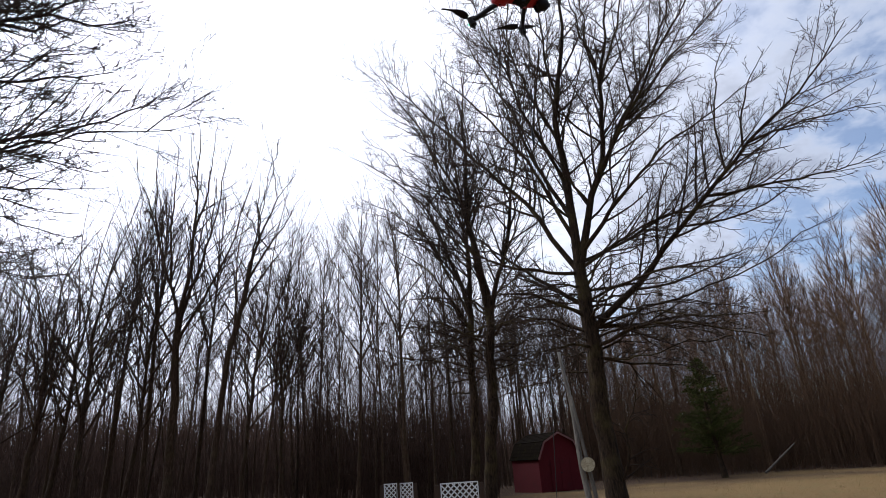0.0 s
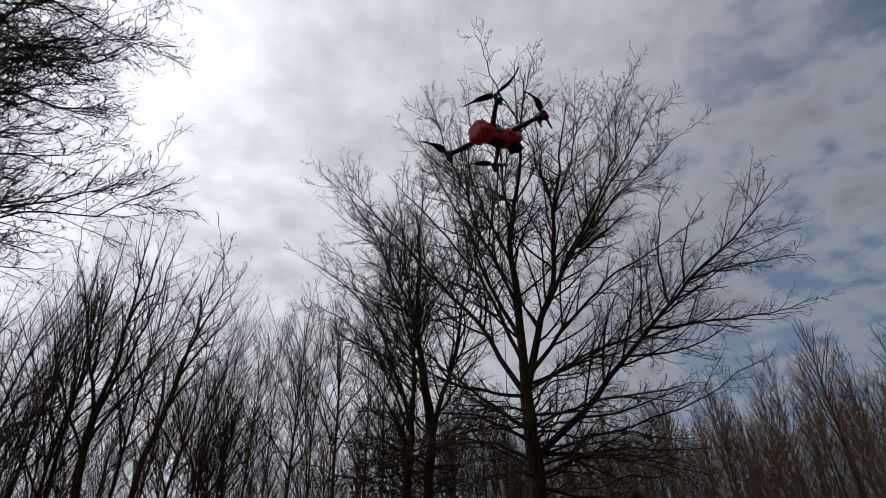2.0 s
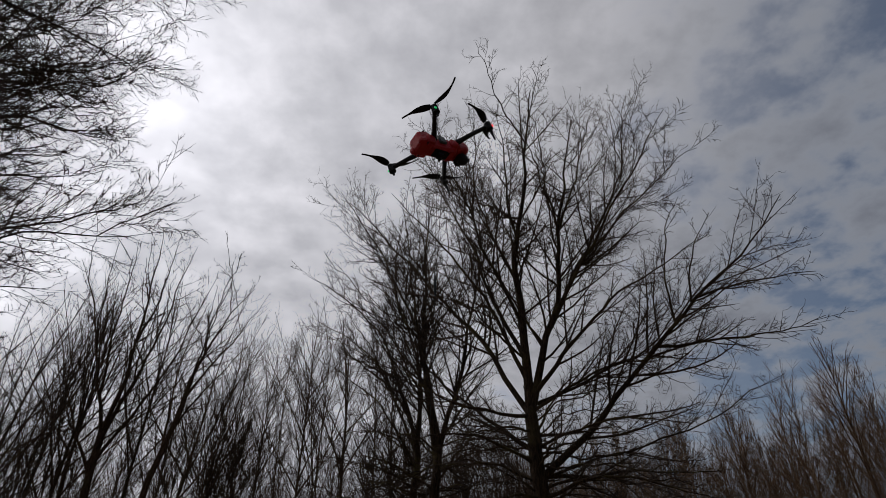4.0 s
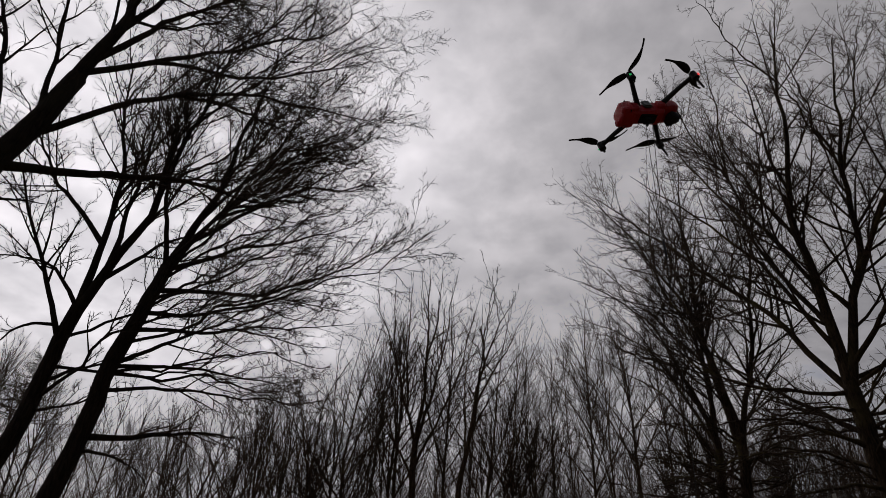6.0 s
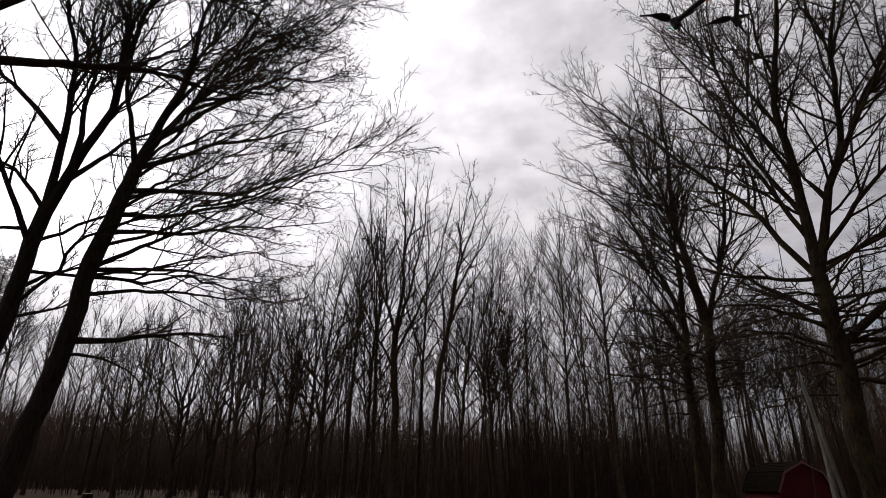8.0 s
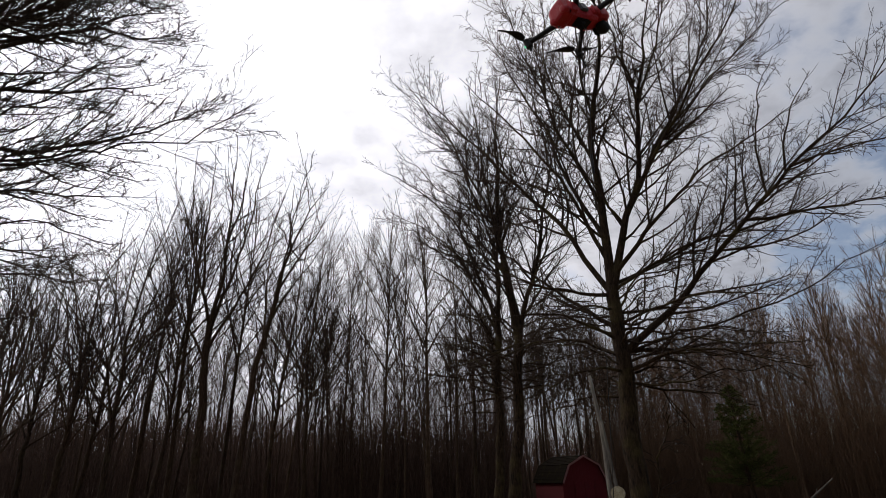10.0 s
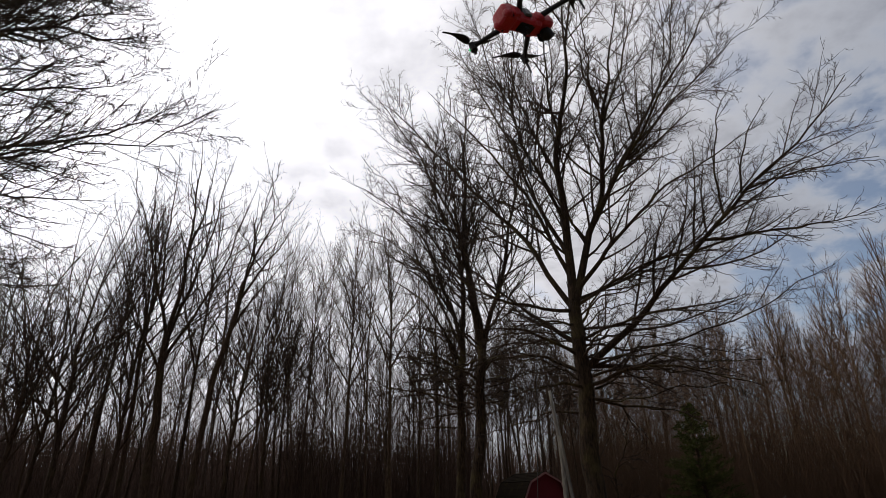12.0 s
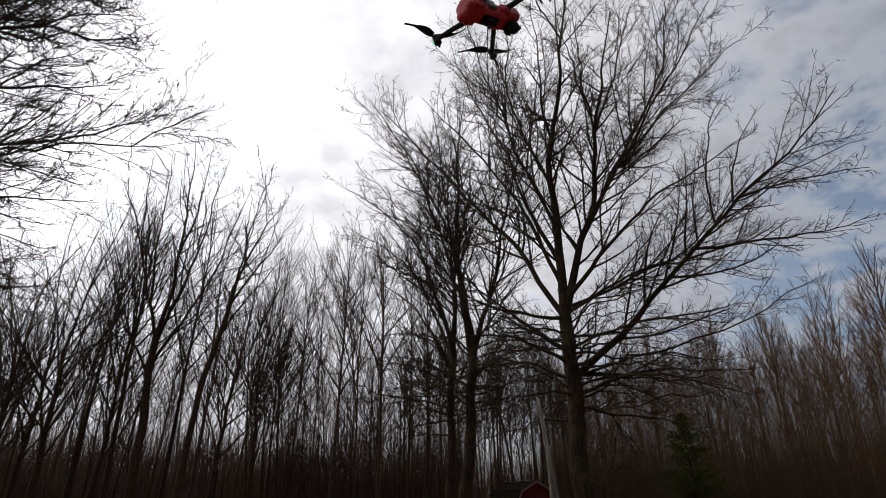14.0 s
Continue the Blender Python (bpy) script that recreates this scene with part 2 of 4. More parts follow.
# crowns of the trees at the woods' edge, of the woods, and of the thicket beyond the field
EDGE = [
    level(2.0, (24, 52), 0.52, 0.5, 2.6, 0.026, 5, 0.05, 0.16, 3, 0.62, 0.12, pull=0.5),
    level(3.4, (26, 56), 0.50, 0.3, 1.3, 0.010, 3, 0.08, 0.10, 3, 0.52, 0.08, pull=0.3),
    level(4.4, (30, 60), 0.48, 0.16, 0.55, 0.0058, 1, 0.10, 0.05, 3, 0.45, 0.06),
]
WOOD = [
    level(1.5, (22, 50), 0.56, 0.5, 2.6, 0.022, 4, 0.045, 0.18, 3, 0.62, 0.12, pull=0.5),
    level(2.8, (26, 56), 0.52, 0.3, 1.3, 0.010, 2, 0.07, 0.12, 3, 0.52, 0.08, pull=0.25),
    level(3.2, (28, 60), 0.5, 0.2, 0.6, 0.0066, 1, 0.06, 0.05, 3, 0.5, 0.08),
]
SPARSE = [dict(WOOD[0], k=2), dict(WOOD[1], k=1), dict(WOOD[2], per_m=2.6)]
THICKET = [
    level(2.6, (20, 48), 0.5, 0.4, 1.8, 0.03, 2, 0.05, 0.16, 3, 0.5, 0.15),
    level(4.6, (25, 56), 0.55, 0.25, 0.9, 0.013, 1, 0.06, 0.1, 3, 0.4, 0.15),
]


def trunk_line(rng, height, lean, bend, k):
    """Centre line of a trunk: lean is (dx, dy) per metre of height; bend the random wander."""
    z = np.linspace(0, 1, k + 1)
    off = np.cumsum(rng.normal(0, bend, (k + 1, 2)), 0)
    off -= off[0]
    p = np.stack([lean[0] * height * z ** 1.2 + off[:, 0], lean[1] * height * z ** 1.2 + off[:, 1], height * z], 1)
    return p


def flare(rad, pts):
    """Roots: the foot of a trunk widens."""
    return rad * (1 + 0.55 * np.exp(-np.maximum(pts[..., 2], 0) / 0.35))


def build_tree(seed, height, r0, limbs, lean=(0, 0), bend=0.05, extra=0, extra_from=0.3, levels=EDGE, thin=0.0054, limb_up=(25, 60), limb_len=5.0, top_r=0.03, sweep=0.35, limb_sides=7, dense=1.0, skin=BARK, leader=None, kink=0.06, steps=12, round_sides=12, twigs=None, core_at=0.3):
    """Trunk and crown meshes. limbs: (height on the trunk, way in degrees from +x, degrees up, length, radius, lift)."""
    rng = np.random.default_rng(seed)
    k = 24 if round_sides > 8 else 10
    line = trunk_line(rng, height, lean, bend * min(1.0, 14 / k), k)[None]
    rad = flare(taper(np.array([r0]), np.array([top_r]), k, 0.85), line)
    rad = rad * (1 + 0.045 * rng.normal(0, 1, rad.shape))
    trunk = tubes(line, rad, round_sides)

    def on(h):
        x = np.clip(h / height * k, 0, k - 0.001)
        i = int(x)
        return line[0, i] * (1 - (x - i)) + line[0, i + 1] * (x - i), rad[0, i]
    rows = list(limbs)
    for i in range(extra):
        f = extra_from + (0.97 - extra_from) * (i + rng.uniform(0, 1)) / max(extra, 1)
        up = limb_up[0] + (limb_up[1] - limb_up[0]) * f + rng.normal(0, 7)
        rows.append((f * height, i * 137.5 + rng.normal(0, 18), up, limb_len * (1.12 - 0.75 * f) * rng.uniform(0.75, 1.2), None, sweep))
    if leader:
        rows.append((height, leader[0], leader[1], leader[2], top_r * 1.36, leader[3]))
    p, d, ln, rr, lift = [], [], [], [], []
    for h, way, up, length, r, lf in rows:
        q, rt = on(h)
        p.append(q)
        d.append((math.cos(radians(way)) * math.cos(radians(up)), math.sin(radians(way)) * math.cos(radians(up)), math.sin(radians(up))))
        ln.append(length)
        rr.append(min(rt * (0.98 if h == height else 0.8), r * 0.72 if r else 0.008 * length + 0.006))
        lift.append(lf)
    p, d, ln, rr, lift = np.array(p), np.array(d), np.array(ln), np.array(rr), np.array(lift)
    bent = np.where(rr < 0.05, kink, kink * 0.6)
    pts = sway(rng, p, d, ln, steps, bent[:, None], lift[:, None])
    lrad = taper(rr, np.maximum(thin * 1.5, rr * 0.1), steps, 0.7)
    limb = tubes(pts, lrad, limb_sides)
    core = line[0, int(k * core_at)]
    tw = crown_of(rng, pts, lrad, ln, levels, thin, dense, core)
    # the leader's own tip bears shoots too
    if height > 9:
        tw += crown_of(rng, line[:, k // 2:], rad[:, k // 2:], np.array([height * 0.5]), levels, thin, dense, core)
    crown = mesh_from("crown", *join(tw), twigs or TWIG)
    return mesh_from("trunk", *join([trunk, limb]), skin), crown


def plant(name, meshes, m, label, group=""):
    t = empty(name, m, label, "tree", group)
    for i, me in enumerate(meshes):
        o = new(("trunk", "crown", "limb")[min(i, 2)], me)
        o.parent = t
    return t


def land(x, y):
    """Height of the ground."""
    r = math.hypot(x, y)
    left = math.log1p(math.exp(min(40, (-x - 3) / 2))) * 2
    ahead = math.log1p(math.exp(min(40, (y - 6) / 3))) * 3
    hill = 0.0
    if r > 46:
        side = max(0.0, min(1.0, (12 - x) / 30))
        hill = (0.5 + 0.5 * side) * 7.5 * (1 - math.exp(-((r - 46) / 60) ** 2))
    return 0.05 * min(left, 26) - 0.012 * min(ahead, 60) + hill + 0.05 * noise.noise(Vector((x * 0.25, y * 0.25, 0)))


def at(az, d):
    x, y = d * math.sin(radians(az)), d * math.cos(radians(az))
    return x, y, land(x, y)


# ---- the ground ----
def build_ground():
    ang = np.linspace(0, 2 * math.pi, 193)[:-1]
    rings = np.concatenate([np.linspace(0.6, 40, 60), np.geomspace(41.5, 900, 34)])
    vs = [(0, 0, land(0, 0))]
    for r in rings:
        for a in ang:
            x, y = r * math.cos(a), r * math.sin(a)
            vs.append((x, y, land(x, y)))
    m = len(ang)
    tri = [(0, 1 + i, 1 + (i + 1) % m) for i in range(m)]
    quads = [(1 + k * m + i, 1 + (k + 1) * m + i, 1 + (k + 1) * m + (i + 1) % m, 1 + k * m + (i + 1) % m) for k in range(len(rings) - 1) for i in range(m)]
    me = bpy.data.meshes.new("ground")
    me.from_pydata(vs, [], tri + quads)
    me.polygons.foreach_set("use_smooth", np.ones(len(me.polygons), bool))
    me.materials.append(GROUND)
    tagged(new("ground", me), "tan dry winter grass with fallen brown leaves", "ground", kind="structure")


build_ground()


# ---- the large trees ----
BROAD = [
    level(3.3, (26, 56), 0.41, 0.40, 2.6, 0.030, 6, 0.055, 0.22, 4, 0.70, 0.13, pull=0.30),
    level(5.6, (30, 60), 0.43, 0.22, 1.15, 0.011, 4, 0.085, 0.16, 3, 0.58, 0.08, pull=0.20),
    level(7.4, (34, 64), 0.45, 0.12, 0.48, 0.0066, 2, 0.12, 0.10, 3, 0.45, 0.06, pull=0.10),
    level(5.6, (36, 66), 0.50, 0.07, 0.22, 0.0042, 1, 0.08, 0.05, 3, 0.4, 0.08),
]
SWEEP = [
    level(3.3, (20, 48), 0.38, 0.40, 2.2, 0.018, 6, 0.055, 0.12, 4, 0.46, 0.24, pull=0.35),
    level(5.4, (26, 54), 0.44, 0.22, 1.15, 0.0090, 4, 0.085, 0.08, 3, 0.50, 0.14, pull=0.25),
    level(7.0, (30, 58), 0.46, 0.12, 0.50, 0.0055, 2, 0.12, 0.05, 3, 0.45, 0.08, pull=0.10),
    level(5.0, (34, 62), 0.50, 0.07, 0.24, 0.0036, 1, 0.08, 0.02, 3, 0.4, 0.08),
]


def bough(rng, p0, way, up, length, bow, k, wander):
    """Centre line of one limb: a bowed chord that ends where it should, with a slow wander on the way."""
    w, u = radians(way), radians(up)
    d = np.array([math.cos(w) * math.cos(u), math.sin(w) * math.cos(u), math.sin(u)])
    n = unit(np.array([0, 0, 1.0]) - d * d[2] + np.array([1e-4, 0, 0]))
    m = np.cross(d, n)
    s = np.linspace(0, 1, k + 1)
    off = np.zeros((2, k + 1))
    for f, amp in ((1.5, 0.016), (2.9, 0.009), (5.3, 0.005), (8.7, 0.003)):
        off += amp * wander * np.sin(2 * math.pi * (f * s[None] + rng.uniform(0, 1, (2, 1))))
    off = (off - off[:, :1]) * np.minimum(1, s * 4) * length
    rise = bow * length * np.sin(math.pi * s)
    return p0 + d * (length * s)[:, None] + n * (rise + off[0])[:, None] + m * off[1][:, None]


def grow(seed, right, limbs, levels, thin, dense, skin, fill=0, fill_on=(0, 1, 2), wander=0.5, droop=0, fan=0, fan_on=(0, 1), fan_ways=(0,), fan_long=(2.2, 4.4)):
    """A tree out of its limbs: rows of (parent, how far along it, way from right, degrees up, length, bow, radius); the first is the trunk.
    fill: more limbs to the front and back; droop: low hanging ones; fan: more that sweep out sideways."""
    rng = np.random.default_rng(seed)
    k = 18
    rows = list(limbs)
    for i in range(fill):
        rows.append((fill_on[i % len(fill_on)], 0.12 + 0.75 * (i + rng.uniform()) / fill, (95 if i % 2 else 265) + rng.normal(0, 35), rng.uniform(48, 80), rng.uniform(2.2, 3.8), rng.normal(0, 0.05), rng.uniform(0.026, 0.04)))
    for i in range(droop):
        rows.append((0, 0.58 + 0.38 * (i + rng.uniform()) / droop, (0 if i % 2 else 180) + rng.normal(0, 50), rng.uniform(-14, 18), rng.uniform(1.8, 3.6), rng.uniform(-0.02, 0.12), rng.uniform(0.022, 0.036)))
    for i in range(fan):
        f = (i + rng.uniform()) / fan
        j = fan_on[i % len(fan_on)]
        rows.append((j, 0.66 + 0.33 * f if j == 0 else 0.05 + 0.55 * f, fan_ways[i % len(fan_ways)] + rng.normal(0, 35), rng.uniform(6, 46) + 24 * f if j == 0 else rng.uniform(38, 66), rng.uniform(*fan_long), rng.normal(0.02, 0.09), rng.uniform(0.022, 0.036)))
    lines, radii = [], []
    for par, at_, way, up, length, bow, r in rows:
        if par < 0:
            p0, most = np.zeros(3), r
        else:
            x = min(at_, 0.999) * k
            i = int(x)
            p0 = lines[par][i] * (1 - (x - i)) + lines[par][i + 1] * (x - i)
            most = radii[par][i] * 0.9
        line = bough(rng, p0, right + way, up, length, bow, k, wander * (0.7 if par < 0 else 1.0 if len(lines) < len(limbs) else 2.2))
        rad = taper(np.array([min(r, most)]), np.array([r * 0.62 if par < 0 else max(thin * 1.4, r * 0.10)]), k, 0.8)[0]
        if par < 0:
            rad = flare(rad, line) * (1 + 0.03 * rng.normal(0, 1, k + 1))
        lines.append(line)
        radii.append(rad)
    pts, rad = np.array(lines), np.array(radii)
    length = np.array([row[4] for row in rows])
    core = lines[0][int(k * 0.75)]
    tw = crown_of(rng, pts[1:], rad[1:], length[1:], levels, thin, dense, core)
    meshes = [mesh_from("trunk", *tubes(pts[:1], rad[:1], 14), skin), mesh_from("crown", *join(tw), TWIG)]
    return meshes + [mesh_from("limb", *tubes(pts[i:i + 1], rad[i:i + 1], 8), skin) for i in range(1, len(rows))]


def beside(az, d, off):
    """A place d metres off at that azimuth, shifted sideways across the line of sight."""
    x, y, _ = at(az, d)
    x, y = x + off * math.cos(radians(az)), y - off * math.sin(radians(az))
    return x, y, land(x, y)


# broad tree beside the pole: trunk and leaders, side limbs, low limbs
A_TALL = [(-1, 0, 180, 89.7, 5.57, 0, 0.235), (0, 0.99, 10, 84, 10.5, 0.03, 0.125), (0, 0.99, -15, 77, 8.5, -0.02, 0.105), (2, 0.26, 25, 66, 9.9, -0.05, 0.06), (2, 0.29, -25, 52, 6, -0.01, 0.055),
          (2, 0.22, 15, 49, 8.3, 0.06, 0.05), (2, 0.06, -30, 29, 4.8, 0.08, 0.06), (2, 0.03, 25, 37, 7.3, -0.08, 0.045), (2, 0.01, -10, 14, 3.6, 0.09, 0.045), (0, 0.74, -8, 43, 8.8, -0.01, 0.088)]
A_SIDE = [(9, 0.44, 10, 9, 4.1, -0.03, 0.04), (9, 0.61, -20, -1, 2.4, 0.04, 0.032), (9, 0.52, 30, 73, 4.1, 0.1, 0.03), (9, 0.59, -30, 66, 2.3, 0.1, 0.03), (0, 0.99, 165, 54, 9.7, 0.03, 0.07),
          (1, 0.07, -155, 55, 5.9, 0.07, 0.06), (1, 0.12, 155, 70, 9.4, -0.01, 0.06), (1, 0.21, -165, 73, 7.1, -0.03, 0.05), (1, 0.32, 165, 84, 6.8, -0.07, 0.045), (1, 0.45, -140, 89, 5.3, -0.02, 0.04),
          (2, 0.55, 40, 68, 6.2, -0.01, 0.04)]
A_LOW = [(0, 0.85, 160, 45, 4.4, -0.06, 0.06), (0, 0.99, -155, 16, 3.2, -0.1, 0.05), (0, 0.8, -145, 5, 3, 0.11, 0.05), (0, 0.74, 140, 13, 4.1, 0.06, 0.045), (0, 0.68, -130, -12, 2.6, 0.07, 0.04),
         (0, 0.76, 20, 3, 4.4, 0, 0.055), (0, 0.86, -25, -0, 3.3, 0.1, 0.04), (0, 0.68, -30, -8, 3.5, 0.12, 0.05), (0, 0.75, 10, 20, 6.4, -0.04, 0.035), (0, 0.64, 45, -3, 4.2, 0.02, 0.04),
         (0, 0.91, -15, -5, 2, 0.02, 0.04)]
x, y, z = beside(14.7, 13.0, 0.15)
plant("tree", grow(11, -14.7, A_TALL + A_SIDE + A_LOW, BROAD, 0.0047, 0.90, BARK, fill=5, droop=20, fan=9, fan_on=(0, 1, 2), fan_ways=(20, 160, 180)), pose(x, y, z - 0.05), "broad bare grey-barked tree with low spreading limbs, beside a leaning pole")

# pair of trunks to its side, their stems sweeping outward
B_NEAR = [(-1, 0, 0, 84.9, 6.1, 0, 0.19), (0, 0.97, 5, 90, 8.6, -0.05, 0.1), (0, 0.9, -15, 75, 7.9, 0, 0.085), (0, 0.85, 165, 70, 10.8, 0.08, 0.08), (1, 0.13, -150, 82, 7, -0.02, 0.06),
          (0, 0.97, 30, 52, 4.1, 0, 0.05), (0, 0.95, -40, 59, 4.3, 0.02, 0.05), (3, 0.2, 160, 51, 4.9, 0.06, 0.045), (0, 0.85, 30, 5, 2.3, 0.09, 0.045), (0, 0.77, -150, 14, 2.8, 0.09, 0.045),
          (0, 0.7, 50, 1, 2.6, 0.09, 0.04)]
B_FAR = [(-1, 0, 0, 86.9, 6.12, -0.01, 0.155), (0, 0.94, 170, 59, 7.8, 0.12, 0.07), (0, 0.97, -165, 76, 7.5, 0.08, 0.07), (0, 0.99, 20, 88, 8.1, -0.01, 0.07), (0, 0.89, -155, 43, 4.1, 0.1, 0.05),
         (0, 0.94, 150, 51, 7.2, 0.11, 0.05), (0, 0.81, -145, 9, 3, 0.06, 0.04), (0, 0.71, 145, 7, 2.8, 0.06, 0.04), (0, 0.89, -160, 28, 2.1, 0.19, 0.04)]
for seed, b_az, d, off, limbs in ((21, 5.1, 16.5, -0.35, B_NEAR), (22, 2.9, 17.6, -0.14, B_FAR)):
    x, y, z = beside(b_az, d, off)
    plant("tree", grow(seed, -b_az, limbs, BROAD, 0.0052, 0.76, BARK, fill=3, fill_on=(2, 3), droop=14, fan=9, fan_on=(0, 1, 2), fan_ways=(180, 165, 200, 0), fan_long=(2.8, 4.8)), pose(x, y, z - 0.05), "tall bare tree with mossy trunk and dense upward branches", "paired trees")

# twin trunks and their overhanging neighbour
C_OUTER = [(-1, 0, 0, 85.2, 5.18, 0, 0.16), (0, 0.96, -10, 84, 7.7, -0.03, 0.1), (0, 0.99, 165, 79, 6.2, 0.04, 0.07), (1, 0.11, -160, 85, 4.5, 0.04, 0.055), (2, 0.19, 145, 51, 4.7, -0.03, 0.05),
           (0, 0.88, -160, 57, 3.4, 0, 0.05), (0, 0.99, 155, 22, 1.9, 0.2, 0.04), (5, 0.08, -170, -49, 0.9, 0.2, 0.03), (1, 0.09, 25, 49, 3.4, 0.04, 0.045), (0, 0.76, 20, 31, 1.7, 0.04, 0.035),
           (1, 0.33, 10, 89, 3.6, 0.04, 0.045), (0, 0.68, -30, 21, 1.2, -0.07, 0.03)]
C_INNER = [(-1, 0, 0, 82.7, 6.17, 0, 0.165), (0, 0.99, 5, 83, 5.8, -0.03, 0.085), (0, 0.99, -160, 81, 3.8, -0.05, 0.05), (0, 0.99, -15, 58, 4.8, 0.05, 0.055), (1, 0.09, 20, 43, 6.2, 0.07, 0.05),
           (0, 0.99, -25, 23, 3.3, 0.01, 0.05), (0, 0.92, 10, 36, 6.2, -0.08, 0.048), (0, 0.85, -10, 28, 3.2, -0.1, 0.045), (0, 0.8, 25, 24, 5.4, -0.02, 0.04)]
C_REACH = [(0, 0.7, 15, 40, 3.8, 0.02, 0.04), (0, 0.7, -15, 1, 2.6, 0.03, 0.04), (0, 0.64, 10, 9, 3.3, 0.03, 0.035), (0, 0.53, -5, 10, 2.4, 0.02, 0.055), (1, 0.29, -15, 70, 4.1, 0.03, 0.045),
           (1, 0.18, 25, 66, 6.7, 0, 0.045), (3, 0.26, 10, 48, 4.7, 0, 0.04), (0, 0.5, -30, -19, 1.2, 0.12, 0.03)]
for seed, c_az, d, off, limbs in ((31, -58.8, 9.8, -0.03, C_OUTER), (32, -55.2, 9.4, -0.10, C_INNER + C_REACH)):
    x, y, z = beside(c_az, d, off)
    plant("tree", grow(seed, -c_az, limbs, SWEEP, 0.0043, 1.15, TWIN_BARK, fill=4, fill_on=(1, 2), fan=6 if seed == 31 else 15, fan_on=(0, 1) if seed == 31 else (0, 0, 3), fan_long=(3.2, 5.2)), pose(x, y, z - 0.05), "dark bare twin-trunked tree leaning inward over dry grass", "twin trees")
D_LIMBS = [(-1, 0, 0, 87.5, 7.35, 0.03, 0.19), (0, 0.99, 180, 88, 5.6, 0.03, 0.13), (0, 0.83, -5, 34, 6.7, 0.11, 0.055), (1, 0.03, 10, 56, 10, -0.04, 0.05), (1, 0.07, -10, 62, 5.4, 0.01, 0.055),
           (0, 0.76, -15, 15, 3.6, 0.04, 0.07), (1, 0.18, 15, 77, 6.4, -0.02, 0.05), (0, 0.76, 160, 71, 3.8, 0, 0.06), (0, 0.87, -155, 77, 2.9, 0.01, 0.045), (3, 0.13, -10, 46, 6.2, -0.09, 0.035),
           (0, 0.68, 10, 33, 0.9, 0.08, 0.035), (2, 0.32, 15, 19, 4.5, 0.09, 0.035)]
x, y, z = beside(-70.3, 7.2, 0.24)
plant("tree", grow(41, 70.3, D_LIMBS, SWEEP, 0.0038, 1.0, TWIN_BARK, fill=4, fill_on=(1, 1, 3), fan=5, fan_on=(1, 1, 3)), pose(x, y, z - 0.05), "large bare tree with long limbs reaching overhead")

# tall vase-shaped trees on the woods' edge
E_TALL = [(-1, 0, 180, 88.6, 6.6, 0, 0.17), (0, 0.97, 170, 90, 7.6, 0.03, 0.085), (0, 0.97, -165, 70, 5.9, 0.03, 0.07), (0, 0.94, 15, 80, 7.8, -0.02, 0.07), (2, 0.21, -160, 88, 5.7, -0.01, 0.055),
          (0, 0.85, 20, 72, 8.1, -0.04, 0.06), (0, 0.79, -155, 63, 5.2, -0.02, 0.05), (1, 0.39, 30, 84, 4.9, -0.04, 0.045), (2, 0.46, 150, 85, 4.3, -0.04, 0.045)]
E_LEAN = [(-1, 0, 0, 83.8, 8.51, 0.02, 0.12), (0, 0.98, 0, 69, 4, 0.05, 0.06), (0, 0.92, 15, 62, 4.1, -0.01, 0.05), (0, 0.87, -15, 81, 4.9, 0.03, 0.05), (0, 0.78, 20, 59, 4, 0.02, 0.045),
          (0, 0.7, -30, 86, 5.1, 0.05, 0.045)]
for seed, e_az, d, off, limbs in ((71, -23.5, 20.5, -0.1, E_TALL), (72, -20.0, 20.0, -0.29, E_LEAN)):
    x, y, z = beside(e_az, d, off)
    plant("tree", grow(seed, -e_az, limbs, BROAD, 0.0050, 0.62, WOOD_BARK, fill=5, fill_on=(1, 2, 3), wander=0.4), pose(x, y, z - 0.05), "tall dark bare tree with vase-shaped crown at the woods' edge", "woods edge trees")
for seed, e_az, d, r0, lean, n in ((73, -18.0, 21.6, 0.10, 0.07, 10), (74, -30.7, 20.0, 0.12, -0.02, 12), (75, -34.2, 21.0, 0.12, 0.03, 13), (76, -38.4, 19.0, 0.10, -0.04, 12), (77, -43.0, 22.0, 0.11, 0.04, 13), (78, -27.2, 21.5, 0.10, 0.02, 12),
                                   (79, -14.6, 24.0, 0.11, -0.03, 12), (80, -36.3, 23.5, 0.10, 0.0, 12), (81, -40.8, 20.5, 0.09, 0.03, 12), (82, -47.0, 24.0, 0.11, -0.03, 12), (83, -32.3, 23.0, 0.10, 0.04, 12)):
    ex, ey, ez = at(e_az, d)
    g = np.random.default_rng(seed)
    tall = 1.6 - ez + d * math.tan(radians(np.interp(e_az, (-50, -44, -38, -32, -25, -18, -13), (13, 15.5, 20, 25, 29, 28, 21.5))))
    h, top = 0.50 * tall, 0.48 * tall
    limbs = [(h * (0.42 + 0.56 * (i + g.uniform()) / n), i * 137.5 + g.normal(0, 15), g.uniform(38, 74), top * g.uniform(0.75, 1.02), 0.05, 0.20) for i in range(n)]
    plant("tree", build_tree(seed, h, r0, limbs, lean=(lean, 0.0), bend=0.04, top_r=r0 * 0.4, levels=EDGE, thin=0.0050, dense=0.72 if e_az < -33 else 0.9, round_sides=9, core_at=0.4, kink=0.05, skin=WOOD_BARK, leader=(0, 84, top * 0.95, 0.0)), pose(ex, ey, ez - 0.05), "tall dark bare tree with vase-shaped crown at the woods' edge", "woods edge trees")

